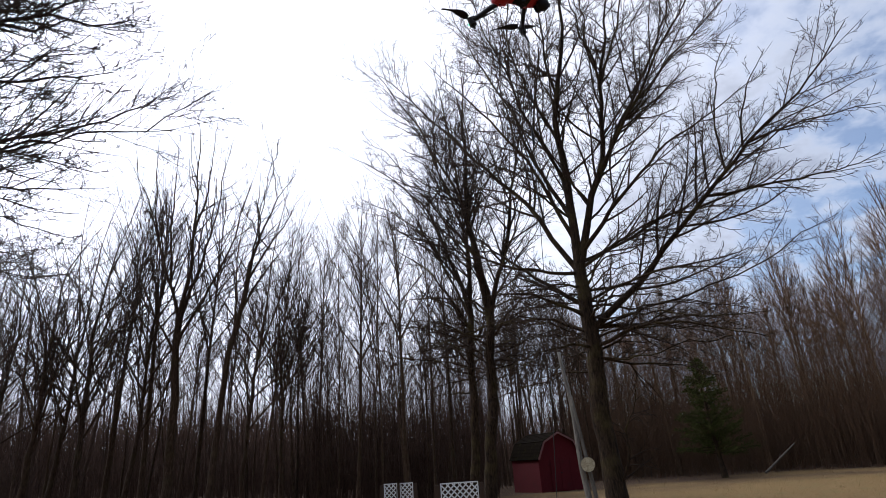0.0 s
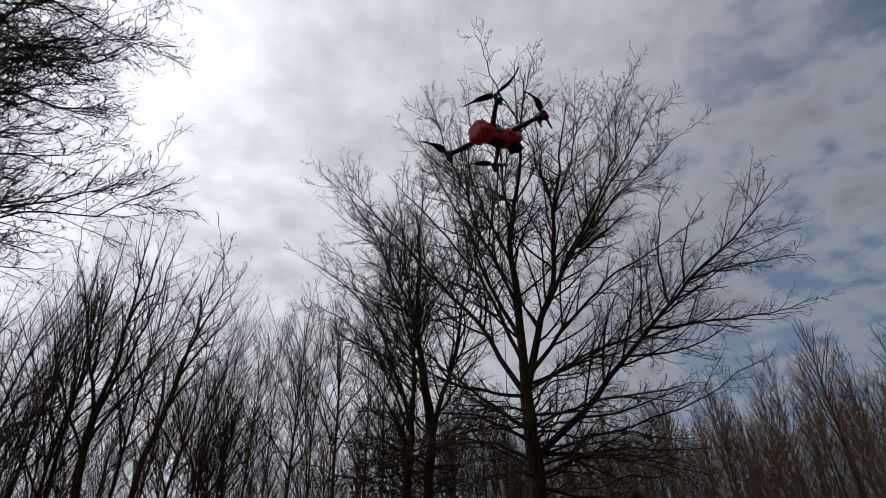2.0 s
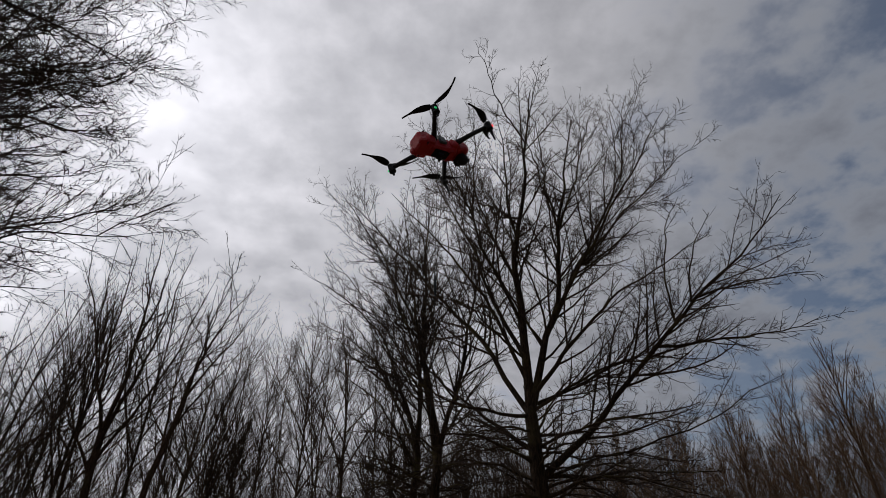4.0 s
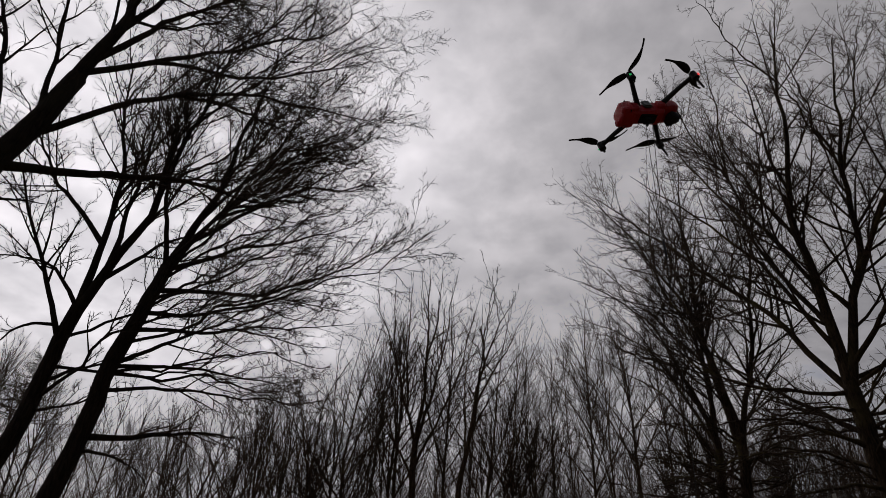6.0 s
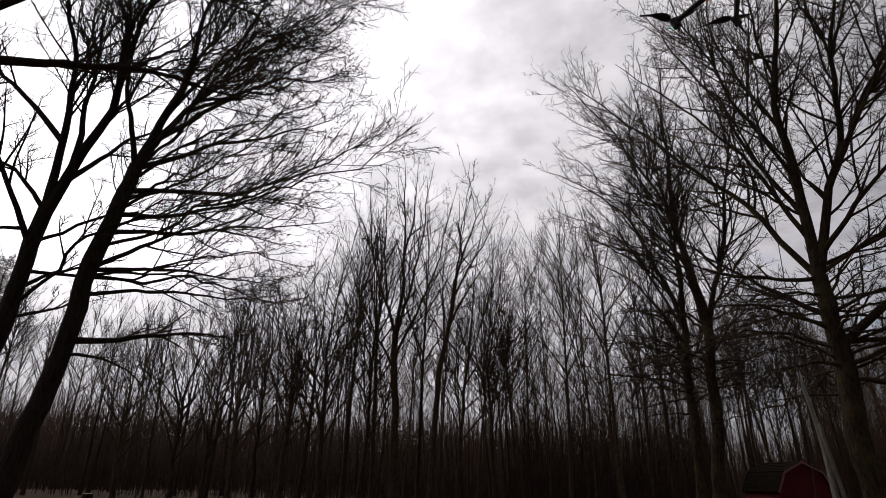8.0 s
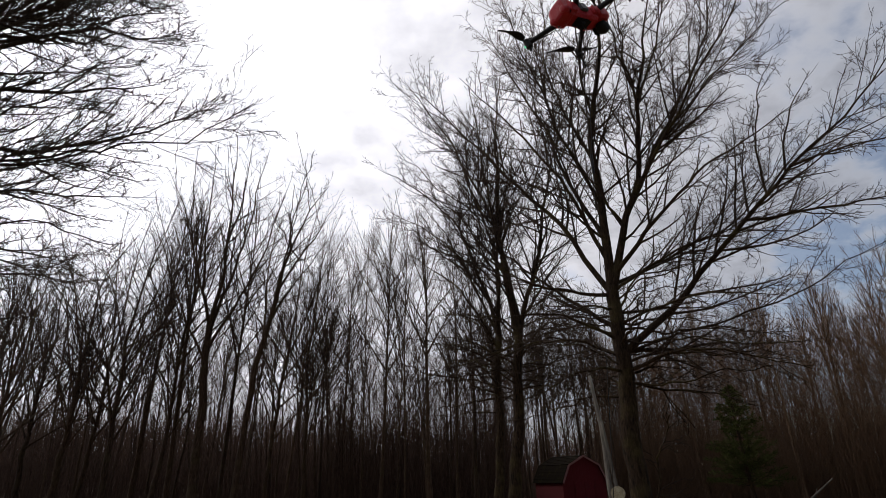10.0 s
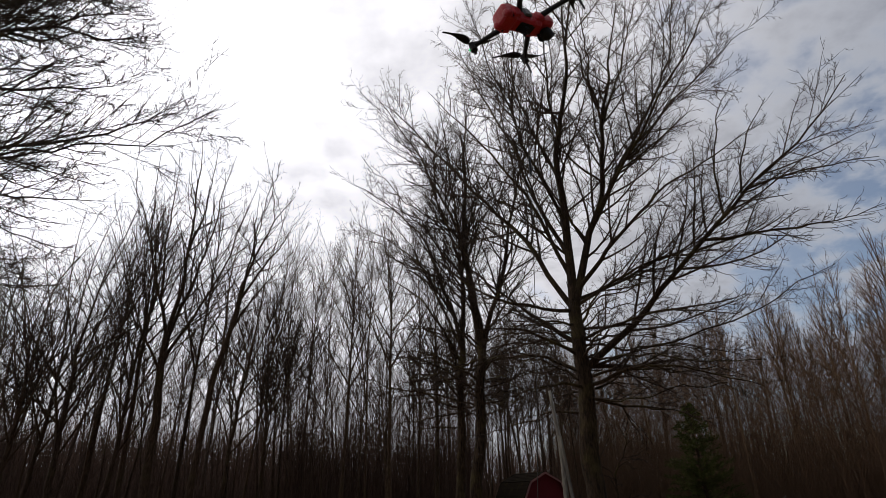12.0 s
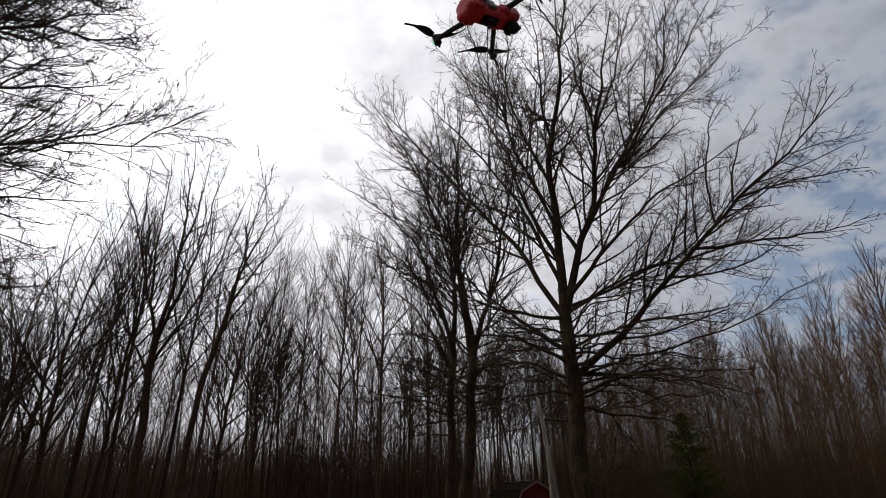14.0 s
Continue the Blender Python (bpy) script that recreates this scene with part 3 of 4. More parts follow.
# ---- trees of the woods ----
variants, far_variants, edge_variants = [], [], []
for i in range(8):
    rng = np.random.default_rng(100 + i)
    shape = dict(lean=tuple(rng.normal(0, 0.01, 2)), bend=0.022, extra_from=0.34 + 0.06 * (i % 4), limb_up=(36, 74), limb_sides=4, top_r=0.012, sweep=0.26, kink=0.022)
    variants.append(build_tree(100 + i, 12.2, 0.050 + 0.024 * (i % 4), [], extra=14 + i % 4, levels=WOOD, thin=0.0054, dense=1.0, round_sides=8, steps=8, limb_len=6.0, skin=WOOD_BARK, **shape))
    shape.update(limb_sides=3, round_sides=6, steps=5)
    far_variants.append(build_tree(150 + i, 12.2, 0.048 + 0.026 * (i % 4), [], extra=13 + i % 4, levels=SPARSE, thin=0.0068, dense=1.0, limb_len=5.8, skin=WOOD_BARK, **shape))
    edge_variants.append(build_tree(180 + i, 12.2, 0.065 + 0.035 * (i % 4), [], extra=20 + i % 4, levels=THICKET, thin=0.0085, dense=0.95, limb_len=4.6, skin=EDGE_BARK, twigs=BRUSH, **shape))
# (azimuth, distance, elevation of the top, variant, lean)
GROUP_E = [(-21.8, 23.5, 26.5, 6, 2), (-16.4, 24.0, 24.0, 1, 4), (-25.8, 23.0, 27.0, 7, -1), (-45.0, 23, 16.5, 6, 0), (-13.4, 26.0, 21.5, 1, 0), (-11.4, 27.0, 22.5, 2, 0), (-9.6, 24.5, 24.0, 4, 0), (-7.9, 22.5, 25.5, 6, 1), (-5.6, 21.0, 26.0, 0, 0),
           (-3.2, 22.5, 25.5, 3, 0), (-0.9, 21.0, 25.0, 5, 0), (1.0, 24.0, 23.5, 7, 0), (7.6, 39.0, 19.0, 2, 0), (10.6, 40.0, 18.5, 4, 0), (-28.6, 24.5, 25.0, 3, 1), (12.6, 38.5, 16.0, 7, 0)]
WOOD_LABEL = "slender bare grey-brown woodland tree"


def wood_tree(az, d, s, v, tilt, turn, wide=1.0, kinds=None):
    x, y, z = at(az, d)
    m = pose(x, y, z - 0.08) @ pose(0, 0, 0, 0, 0, -az) @ pose(0, 0, 0, 0, tilt[0], 0) @ pose(0, 0, 0, 0, 0, turn) @ Matrix.Diagonal((s * wide, s * wide, s, 1))
    t = plant("tree", (kinds or (variants if d < 24 and s > 0.62 else far_variants))[v], m, WOOD_LABEL, "woodland trees")
    return t


def size_for(az, d, el):
    return (1.6 + d * math.tan(radians(el)) - at(az, d)[2]) / 13.3


for az, d, el, v, tilt in GROUP_E:
    wood_tree(az, d, size_for(az, d, el), v, (tilt, 0), az * 37)
rng = np.random.default_rng(7)
placed = [at(a, d)[:2] for a, d, *_ in GROUP_E]
n_wood = 0
while n_wood < 112:
    az = -82 + 95 * (n_wood * 0.618034 % 1.0) + rng.normal(0, 0.3)
    d = 23 + 30 * rng.uniform(0, 1) ** 1.2
    if -60 < az < -38 and d < 30:
        d += 9
    x, y, _ = at(az, d)
    if min((x - q[0]) ** 2 + (y - q[1]) ** 2 for q in placed) < 1.0 or (4.5 < az < 13.5 and d < 37):
        d = 38 + 16 * rng.uniform()
        x, y, _ = at(az, d)
    placed.append((x, y))
    s = size_for(az, d, (16.0 + 1.5 * math.sin(az * 0.3)) * rng.uniform(0.8, 1.1))
    wood_tree(az, d, min(max(s, 0.6), 1.15), int(rng.integers(0, 8)), (rng.normal(0, 3.5), 0), rng.uniform(0, 360), rng.uniform(0.95, 1.3))
    n_wood += 1
for i in range(22):
    az, d = 2.5 + 13 * (i * 0.618034 % 1.0), 38 + 17 * rng.uniform()
    placed.append(at(az, d)[:2])
    wood_tree(az, d, rng.uniform(0.75, 1.0), int(rng.integers(0, 8)), (rng.normal(0, 2), 0), rng.uniform(0, 360), rng.uniform(0.9, 1.2))
n_far = 0
while n_far < 120:
    az = 13 + 62 * (n_far * 0.618034 % 1.0) + rng.normal(0, 0.3)
    d = 43 + 22 * rng.uniform(0, 1) ** 1.3
    x, y, _ = at(az, d)
    if min((x - q[0]) ** 2 + (y - q[1]) ** 2 for q in placed) < 1.0:
        d += 3
        x, y, _ = at(az, d)
    placed.append((x, y))
    wood_tree(az, d, rng.uniform(0.95, 1.15) * (1 + 0.16 * min(1, max(0, (az - 18) / 25))), int(rng.integers(0, 8)), (rng.normal(0, 1.4), 0), rng.uniform(0, 360), rng.uniform(0.8, 1.05), edge_variants)
    n_far += 1


# ---- undergrowth: what nobody could count ----
def stems(seed, count, spot, tall, r, name, label, k=3, forks=3, lean=0.05, skin=BRUSH):
    g = np.random.default_rng(seed)
    p = np.array([spot(g) for _ in range(count)])
    ln = g.uniform(*tall, count)
    d = np.stack([g.normal(0, lean, count), g.normal(0, lean, count), np.ones(count)], 1)
    pts = sway(g, p, d, ln, k, 0.035, 0.1)
    rad = taper(g.uniform(0.35, 1.7, count) * r, np.full(count, r * 0.35), k)
    q, w, l2, r2 = shoots(g, pts, rad, ln, float(forks), 0.2, 0.95, (20, 50), 0.45)
    pts2 = sway(g, q, w, l2, 1, 0.1, 0.3)
    sets = [spikes(pts, rad, 3), spikes(pts2, taper(r2 * 0.75, np.full(len(r2), r * 0.25), 1), 3)]
    tagged(new(name, mesh_from(name, *join(sets), skin)), label, "undergrowth", kind="stuff")


def spot_left(g):
    while True:
        a, d = g.uniform(-85, 13), g.uniform(26, 62)
        x, y, z = at(a, d)
        if not (a < -36 and d < 33) and not (5 < a < 13 and d < 38):
            return x, y, z


def spot_right(g):
    return at(g.uniform(12, 78), g.uniform(41, 66))


def spot_hill(g):
    # three in ten are spread all round, adding unseen woods that block low sky
    return at(g.uniform(0, 360) if g.uniform() < 0.3 else g.uniform(-90, 80), g.uniform(64, 185))


def spot_crest(g):
    return at(g.uniform(-95, -12) if g.uniform() < 0.7 else g.uniform(-12, 85), 58 + 110 * g.uniform() ** 1.7)


def spot_young(g):
    return at(g.uniform(-13, 5), g.uniform(24, 40)) if g.uniform() < 0.18 else spot_left(g)


def spot_band(g):
    return at(g.uniform(-90, 18), g.uniform(46, 68))


stems(51, 4200, spot_left, (0.8, 3.6), 0.010, "brush", "tangled bare brown brush between the trees", lean=0.28, forks=6, skin=DARK_BRUSH)
stems(56, 3650, spot_young, (3.0, 8.5), 0.015, "saplings", "thin bare saplings between the woodland trees", forks=9, lean=0.06, skin=DARK_BRUSH)
stems(57, 5200, spot_band, (2.0, 6.5), 0.030, "brush", "dense dark brown thicket at the back of the woods", k=2, forks=6, lean=0.16, skin=DARK_BRUSH)
stems(52, 12500, spot_right, (3.0, 11.8), 0.014, "brush", "tall bare brown saplings along the field edge", forks=6, lean=0.05)
stems(53, 3400, spot_hill, (7.0, 13.0), 0.045, "far_woods", "distant bare woods on rising ground, some added out of view", k=2, forks=6, skin=DARK_BRUSH)
stems(54, 6500, spot_crest, (2.5, 8.5), 0.050, "far_brush", "distant brown brush on rising ground", k=2, forks=4, lean=0.16, skin=DARK_BRUSH)


def grass(seed, count):
    g = np.random.default_rng(seed)
    a, d = np.radians(g.uniform(-80, 80, count)), 5 + 37 * np.sqrt(g.uniform(0, 1, count))
    x, y = d * np.sin(a), d * np.cos(a)
    z = np.array([land(px, py) for px, py in zip(x, y)])
    p = np.stack([x, y, z - 0.01], 1)
    w = unit(np.stack([g.normal(0, 0.5, count), g.normal(0, 0.5, count), np.ones(count)], 1))
    side = unit(np.cross(w, g.normal(0, 1, (count, 3)))) * g.uniform(0.003, 0.007, count)[:, None]
    h = g.uniform(0.04, 0.14, count)[:, None]
    bend = np.stack([g.normal(0, 0.03, count), g.normal(0, 0.03, count), np.zeros(count)], 1)
    vs = np.stack([p - side, p + side, p + w * h + bend + side * 0.2, p + w * h + bend - side * 0.2], 1).reshape(-1, 3)
    tagged(new("grass", mesh_from("grass", vs, np.arange(count * 4).reshape(-1, 4), STRAW, False)), "short dry straw-coloured grass", "grass", kind="stuff")


grass(55, 26000)


# ---- materials of the small things ----
def paint(col, rough=0.6, wear=(0.2, 0.17, 0.15), amount=0.25, scale=9.0, groove=0.0, metal=0.0, spec=0.3):
    def build(n, p):
        c = n.add("ShaderNodeTexCoord").outputs["Object"]
        fine = n.noise(c, scale * 6, 5, 0.65)
        big = n.noise(c, scale, 4, 0.6)
        base = n.mix(n.ramp(fine, [(0.3, (0.25, 0.25, 0.25)), (0.7, (0, 0, 0))]), col, tuple(v * 0.6 for v in col))
        worn = n.mix(n.ramp(big, [(0.55, (0, 0, 0)), (0.75, (amount, amount, amount))]), base, wear)
        h = fine
        if groove:
            w = n.add("ShaderNodeTexWave", {"Vector": c, "Scale": groove, "Distortion": 0.0})
            h = n.math("ADD", n.math("MULTIPLY", fine, 0.2), n.ramp(w.outputs[1], [(0.0, (0, 0, 0)), (0.12, (1, 1, 1))]))
        setp(n, p, col=worn, rough=rough, metal=metal, spec=spec, normal=bump(n, h, 0.5, 0.01))
    return build


RED_BOARD = material("red_boards", paint((0.095, 0.006, 0.010), 0.92, (0.05, 0.011, 0.011), 0.4, 2.0, groove=1.6))
SHINGLE = material("mossy_shingle", paint((0.008, 0.006, 0.004), 1.0, (0.022, 0.019, 0.006), 0.9, 2.0, spec=0.02))
TRIM = material("faded_trim", paint((0.22, 0.10, 0.095), 0.8))
WHITE = material("white_lattice", paint((0.78, 0.78, 0.76), 0.6, (0.45, 0.44, 0.38), 0.5, 4.0))
BROWN = material("brown_post", paint((0.055, 0.032, 0.02), 0.85, (0.06, 0.05, 0.035), 0.6, 5.0))
GREYWOOD = material("weathered_wood", bark((0.085, 0.074, 0.062), (0.175, 0.155, 0.132), (0.27, 0.245, 0.21), (0.15, 0.14, 0.105)))
SHELL = material("red_shell", paint((0.50, 0.020, 0.034), 0.38, (0.30, 0.014, 0.020), 0.35, 40.0))
BLACK = material("black_composite", paint((0.012, 0.012, 0.014), 0.55, (0.022, 0.022, 0.024), 0.3, 60.0, spec=0.2))
GREY = material("grey_plastic", paint((0.10, 0.105, 0.105), 0.5, (0.14, 0.14, 0.14), 0.3, 50.0))
CORD = material("dark_cord", paint((0.035, 0.03, 0.026), 0.8, (0.07, 0.06, 0.05), 0.4, 80.0))


def sawn(n, p):
    c = n.add("ShaderNodeTexCoord").outputs["Object"]
    s = n.add("ShaderNodeSeparateXYZ", [c])
    r = n.math("SQRT", n.math("ADD", n.math("POWER", s.outputs[0], 2.0), n.math("POWER", s.outputs[1], 2.0)))
    rings = n.math("SINE", n.math("ADD", n.math("MULTIPLY", r, 420.0), n.math("MULTIPLY", n.noise(c, 12, 4, 0.6), 9.0)))
    tone = n.math("ADD", n.math("MULTIPLY", rings, 0.14), n.noise(c, 20, 5, 0.7))
    setp(n, p, col=n.ramp(tone, [(0.25, (0.16, 0.12, 0.07)), (0.5, (0.38, 0.32, 0.20)), (0.8, (0.52, 0.47, 0.34))]), rough=0.85, normal=bump(n, tone, 0.5, 0.005))


SAWN = material("sawn_wood", sawn)


def glass_lens(n, p):
    setp(n, p, col=(0.01, 0.01, 0.014), rough=0.08)


LENS = material("lens_glass", glass_lens)


def lamp_mat(col, power):
    def build(n, p):
        setp(n, p, col=col, emit=col, power=power, rough=0.3)
    return build


RED_LAMP = material("red_lamp", lamp_mat((1.0, 0.03, 0.03), 5.0))
GREEN_LAMP = material("green_lamp", lamp_mat((0.05, 1.0, 0.35), 0.5))


def needle_mat(n, p):
    c = n.add("ShaderNodeTexCoord").outputs["Object"]
    v = n.add("ShaderNodeNewGeometry").outputs["Random Per Island"]
    t = n.math("ADD", n.math("MULTIPLY", v, 0.6), n.math("MULTIPLY", n.noise(c, 1.5, 3), 0.4))
    setp(n, p, col=n.ramp(t, [(0.2, (0.030, 0.036, 0.010)), (0.5, (0.056, 0.064, 0.020)), (0.85, (0.085, 0.090, 0.032))]), rough=1.0, spec=0.03)


NEEDLE = material("pine_needles", needle_mat)


# ---- shapes ----
def box(bm, size, m=Matrix(), bevel=0.0):
    r = bmesh.ops.create_cube(bm, size=1.0, matrix=m @ Matrix.Diagonal((*size, 1)))
    if bevel:
        es = list({e for v in r["verts"] for e in v.link_edges})
        bmesh.ops.bevel(bm, geom=es, offset=bevel, segments=2, affect="EDGES")
    return bm


def rod(bm, a, b, r0, r1, sides=10):
    a, b = Vector(a), Vector(b)
    d = b - a
    m = Matrix.Translation((a + b) / 2) @ d.to_track_quat("Z", "Y").to_matrix().to_4x4()
    bmesh.ops.create_cone(bm, cap_ends=True, segments=sides, radius1=r0, radius2=r1, depth=d.length, matrix=m)
    return bm


def loft(bm, rows, sides=16, power=3.2):
    """Skins rounded-box sections along x: rows of (x, y, z, half width, half height)."""
    rings = []
    for x, y, z, w, h in rows:
        ring = []
        for i in range(sides):
            a = 2 * math.pi * i / sides
            c, s = math.cos(a), math.sin(a)
            q = (abs(c) ** power + abs(s) ** power) ** (-1 / power)
            ring.append(bm.verts.new((x, y + w * c * q, z + h * s * q)))
        rings.append(ring)
    for p, q in zip(rings, rings[1:]):
        for i in range(sides):
            bm.faces.new((p[i], p[(i + 1) % sides], q[(i + 1) % sides], q[i]))
    bm.faces.new(list(reversed(rings[0])))
    bm.faces.new(rings[-1])
    bmesh.ops.recalc_face_normals(bm, faces=bm.faces[:])
    return bm


def polyline_tube(bm, pts, rad, sides=8):
    v, f = tubes(np.array(pts, float)[None], np.array(rad, float)[None], sides)
    vs = [bm.verts.new(p) for p in v]
    for q in f:
        bm.faces.new([vs[i] for i in q])
    bm.faces.new(list(reversed(vs[:sides])))
    bm.faces.new(vs[-sides:])
    bmesh.ops.recalc_face_normals(bm, faces=bm.faces[:])
    return bm


# ---- the hovering drone ----
DRONE_AT = (0.365, 1.57, 3.08)
drone_m = Matrix(((0.833, -0.472, -0.289, DRONE_AT[0]), (0.502, 0.864, 0.034, DRONE_AT[1]), (0.233, -0.173, 0.957, DRONE_AT[2]), (0, 0, 0, 1))) @ Matrix.Scale(0.87, 4)


def build_blade():
    """One propeller blade along +x, curved in plan, tip raised."""
    bm = bmesh.new()
    rows = []
    for i in range(9):
        s = i / 8
        chord = 0.0085 + 0.025 * math.sin(math.pi * min(1, s * 1.25 + 0.12)) * (1 - 0.55 * s)
        x, y, z = 0.008 + 0.124 * s, 0.018 * math.sin(s * 2.4) - 0.012 * s, 0.004 + 0.020 * s ** 1.7
        tw = 0.35 * (1 - s)
        rows.append([bm.verts.new((x, y + k * chord * 0.5, z + k * chord * 0.5 * tw + t)) for k, t in ((-1, 0), (0.1, 0.0012), (1, 0), (0.1, -0.0008))])
    for p, q in zip(rows, rows[1:]):
        for i in range(4):
            bm.faces.new((p[i], p[(i + 1) % 4], q[(i + 1) % 4], q[i]))
    bm.faces.new(list(reversed(rows[0])))
    bm.faces.new(rows[-1])
    bmesh.ops.recalc_face_normals(bm, faces=bm.faces[:])
    return bm


def build_drone():
    d = empty("drone", drone_m, "red and black folding quadcopter drone hovering in the air", "drone")
    part("body", loft(bmesh.new(), [(-0.130, 0, 0.002, 0.026, 0.024), (-0.124, 0, 0.002, 0.039, 0.034), (-0.092, 0, 0.004, 0.043, 0.039), (-0.080, 0, 0.004, 0.041, 0.038), (-0.070, 0, 0.001, 0.034, 0.031),
         (-0.030, 0, -0.001, 0.032, 0.030), (0.006, 0, -0.002, 0.033, 0.031), (0.016, 0, 0.000, 0.037, 0.034), (0.050, 0, 0.001, 0.036, 0.033), (0.062, 0, 0.003, 0.029, 0.026), (0.066, 0, 0.003, 0.016, 0.016)], 20, 5.0), SHELL, d, "glossy red faceted shell")
    for y in (-1, 1):
        part("shoulder", loft(bmesh.new(), [(0.024, y * 0.036, 0.004, 0.006, 0.010), (0.030, y * 0.038, 0.005, 0.012, 0.018), (0.058, y * 0.038, 0.006, 0.013, 0.018), (0.068, y * 0.036, 0.006, 0.006, 0.010)], 12, 4.0), SHELL, d, "red arm mount")
        part("haunch", loft(bmesh.new(), [(-0.104, y * 0.036, -0.008, 0.006, 0.012), (-0.096, y * 0.040, -0.006, 0.012, 0.022), (-0.064, y * 0.038, -0.004, 0.012, 0.020), (-0.052, y * 0.034, -0.002, 0.006, 0.010)], 12, 4.0), SHELL, d, "red arm mount")
    part("battery_seam", box(bmesh.new(), (0.0022, 0.082, 0.074), pose(-0.100, 0, 0.004), 0.0008), BLACK, d, "thin dark seam")
    nose = part("nose", loft(bmesh.new(), [(0.060, 0, 0.010, 0.034, 0.024), (0.072, 0, 0.012, 0.043, 0.028), (0.108, 0, 0.013, 0.043, 0.026), (0.124, 0, 0.012, 0.038, 0.021), (0.131, 0, 0.011, 0.024, 0.013)], 20, 4.5), SHELL, d, "red nose housing")
    for y in (-0.02, 0.02):
        bm = rod(bmesh.new(), (0.127, y, 0.014), (0.134, y, 0.014), 0.007, 0.006, 12)
        part("sensor", bm, LENS, nose)
    part("belly_plate", box(bmesh.new(), (0.075, 0.042, 0.010), pose(-0.012, 0, -0.031), 0.003), BLACK, d, "black belly plate")
    for y in (-1, 1):
        part("side_vent", box(bmesh.new(), (0.036, 0.012, 0.044), pose(-0.012, y * 0.036, 0.014, y * 8), 0.004), GREY, d, "grey ribbed side vent")
        part("rear_grip", loft(bmesh.new(), [(-0.136, y * 0.030, -0.016, 0.006, 0.007), (-0.131, y * 0.030, -0.016, 0.013, 0.014), (-0.112, y * 0.032, -0.014, 0.015, 0.017), (-0.098, y * 0.032, -0.012, 0.010, 0.011)], 10, 2.4), SHELL, d, "")
    # camera on its gimbal
    gim = part("gimbal", box(bmesh.new(), (0.030, 0.010, 0.044), pose(0.093, 0.026, -0.024, 6), 0.004), BLACK, d, "black gimbal arm")
    bm = bmesh.new()
    bmesh.ops.create_uvsphere(bm, u_segments=18, v_segments=12, radius=0.025, matrix=pose(0.100, 0, -0.032) @ Matrix.Diagonal((1.15, 1.0, 1.0, 1)))
    box(bm, (0.030, 0.036, 0.034), pose(0.108, 0, -0.034), 0.006)
    part("camera_head", bm, BLACK, gim, "black camera head", True)
    for y, r in ((-0.008, 0.009), (0.010, 0.006)):
        part("lens", rod(bmesh.new(), (0.120, y, -0.036), (0.129, y, -0.037), r, r * 0.9, 16), LENS, gim)
    part("collar", rod(bmesh.new(), (0.098, 0, -0.014), (0.098, 0, -0.006), 0.020, 0.022, 16), GREY, gim)
    hook = part("release_hook", box(bmesh.new(), (0.030, 0.028, 0.020), pose(-0.022, 0, -0.044), 0.003), BLACK, d, "black drop-release box")
    part("pin", rod(bmesh.new(), (-0.034, 0, -0.064), (-0.010, 0, -0.064), 0.0022, 0.0022, 8), GREY, hook)
    part("guide", box(bmesh.new(), (0.008, 0.020, 0.012), pose(-0.030, 0, -0.066), 0.002), BLACK, hook)
    blade_bm = build_blade()
    blade_me = bpy.data.meshes.new("blade")
    for f in blade_bm.faces:
        f.smooth = True
    blade_bm.to_mesh(blade_me)
    blade_bm.free()
    blade_me.materials.append(BLACK)
    arms = [(0.138, -0.166, 1, 199), (0.138, 0.166, 1, 150), (-0.138, -0.166, -1, -80), (-0.138, 0.166, -1, -21)]
    for mx, my, front, turn in arms:
        sx, sy = 0.052 * front, 0.034 * (1 if my > 0 else -1)
        dx, dy = mx - sx, my - sy
        ln = math.hypot(dx, dy)
        arm_bm = bmesh.new()
        loft(arm_bm, [(0, 0, 0.010, 0.012, 0.012), (0.02, 0, 0.012, 0.010, 0.011), (ln * 0.55, 0, 0.014, 0.0085, 0.009), (ln * 0.9, 0, 0.012, 0.0085, 0.0085), (ln + 0.006, 0, 0.010, 0.011, 0.009)], 12, 2.6)
        arm_bm.transform(pose(sx, sy, 0, 0, 0, math.degrees(math.atan2(dy, dx))))
        arm = part("arm", arm_bm, BLACK, d, "black folding arm", True)
        bm = rod(bmesh.new(), (mx, my, -0.008), (mx, my, 0.026), 0.0145, 0.0135, 18)
        rod(bm, (mx, my, 0.026), (mx, my, 0.034), 0.009, 0.006, 14)
        part("motor", bm, BLACK, arm)
        for k in (0, 180):
            b = new("blade", blade_me)
            b.parent = arm
            b.matrix_local = pose(mx, my, 0.030, 0, 0, turn + k + (22 if k else 0))
        if front > 0:
            part("landing_leg", loft(bmesh.new(), [(0, 0, 0, 0.006, 0.004), (0.03, 0, 0, 0.005, 0.0035), (0.062, 0, 0, 0.004, 0.003)], 8, 2.2), BLACK, arm).matrix_local = pose(mx, my, -0.006, 0, 90, 0)
        else:
            part("landing_foot", loft(bmesh.new(), [(0, 0, 0, 0.006, 0.005), (0.02, 0, 0, 0.005, 0.004)], 8, 2.2), BLACK, arm).matrix_local = pose(mx, my, -0.006, 0, 90, 0)
        s = 1 if my > 0 else -1
        part("lamp", box(bmesh.new(), (0.010, 0.005, 0.009), pose(mx + 0.008 * front, my + s * 0.012, 0.004), 0.0015), RED_LAMP if front > 0 else GREEN_LAMP, arm, "small red light" if front > 0 else "small green light")
    return d


build_drone()


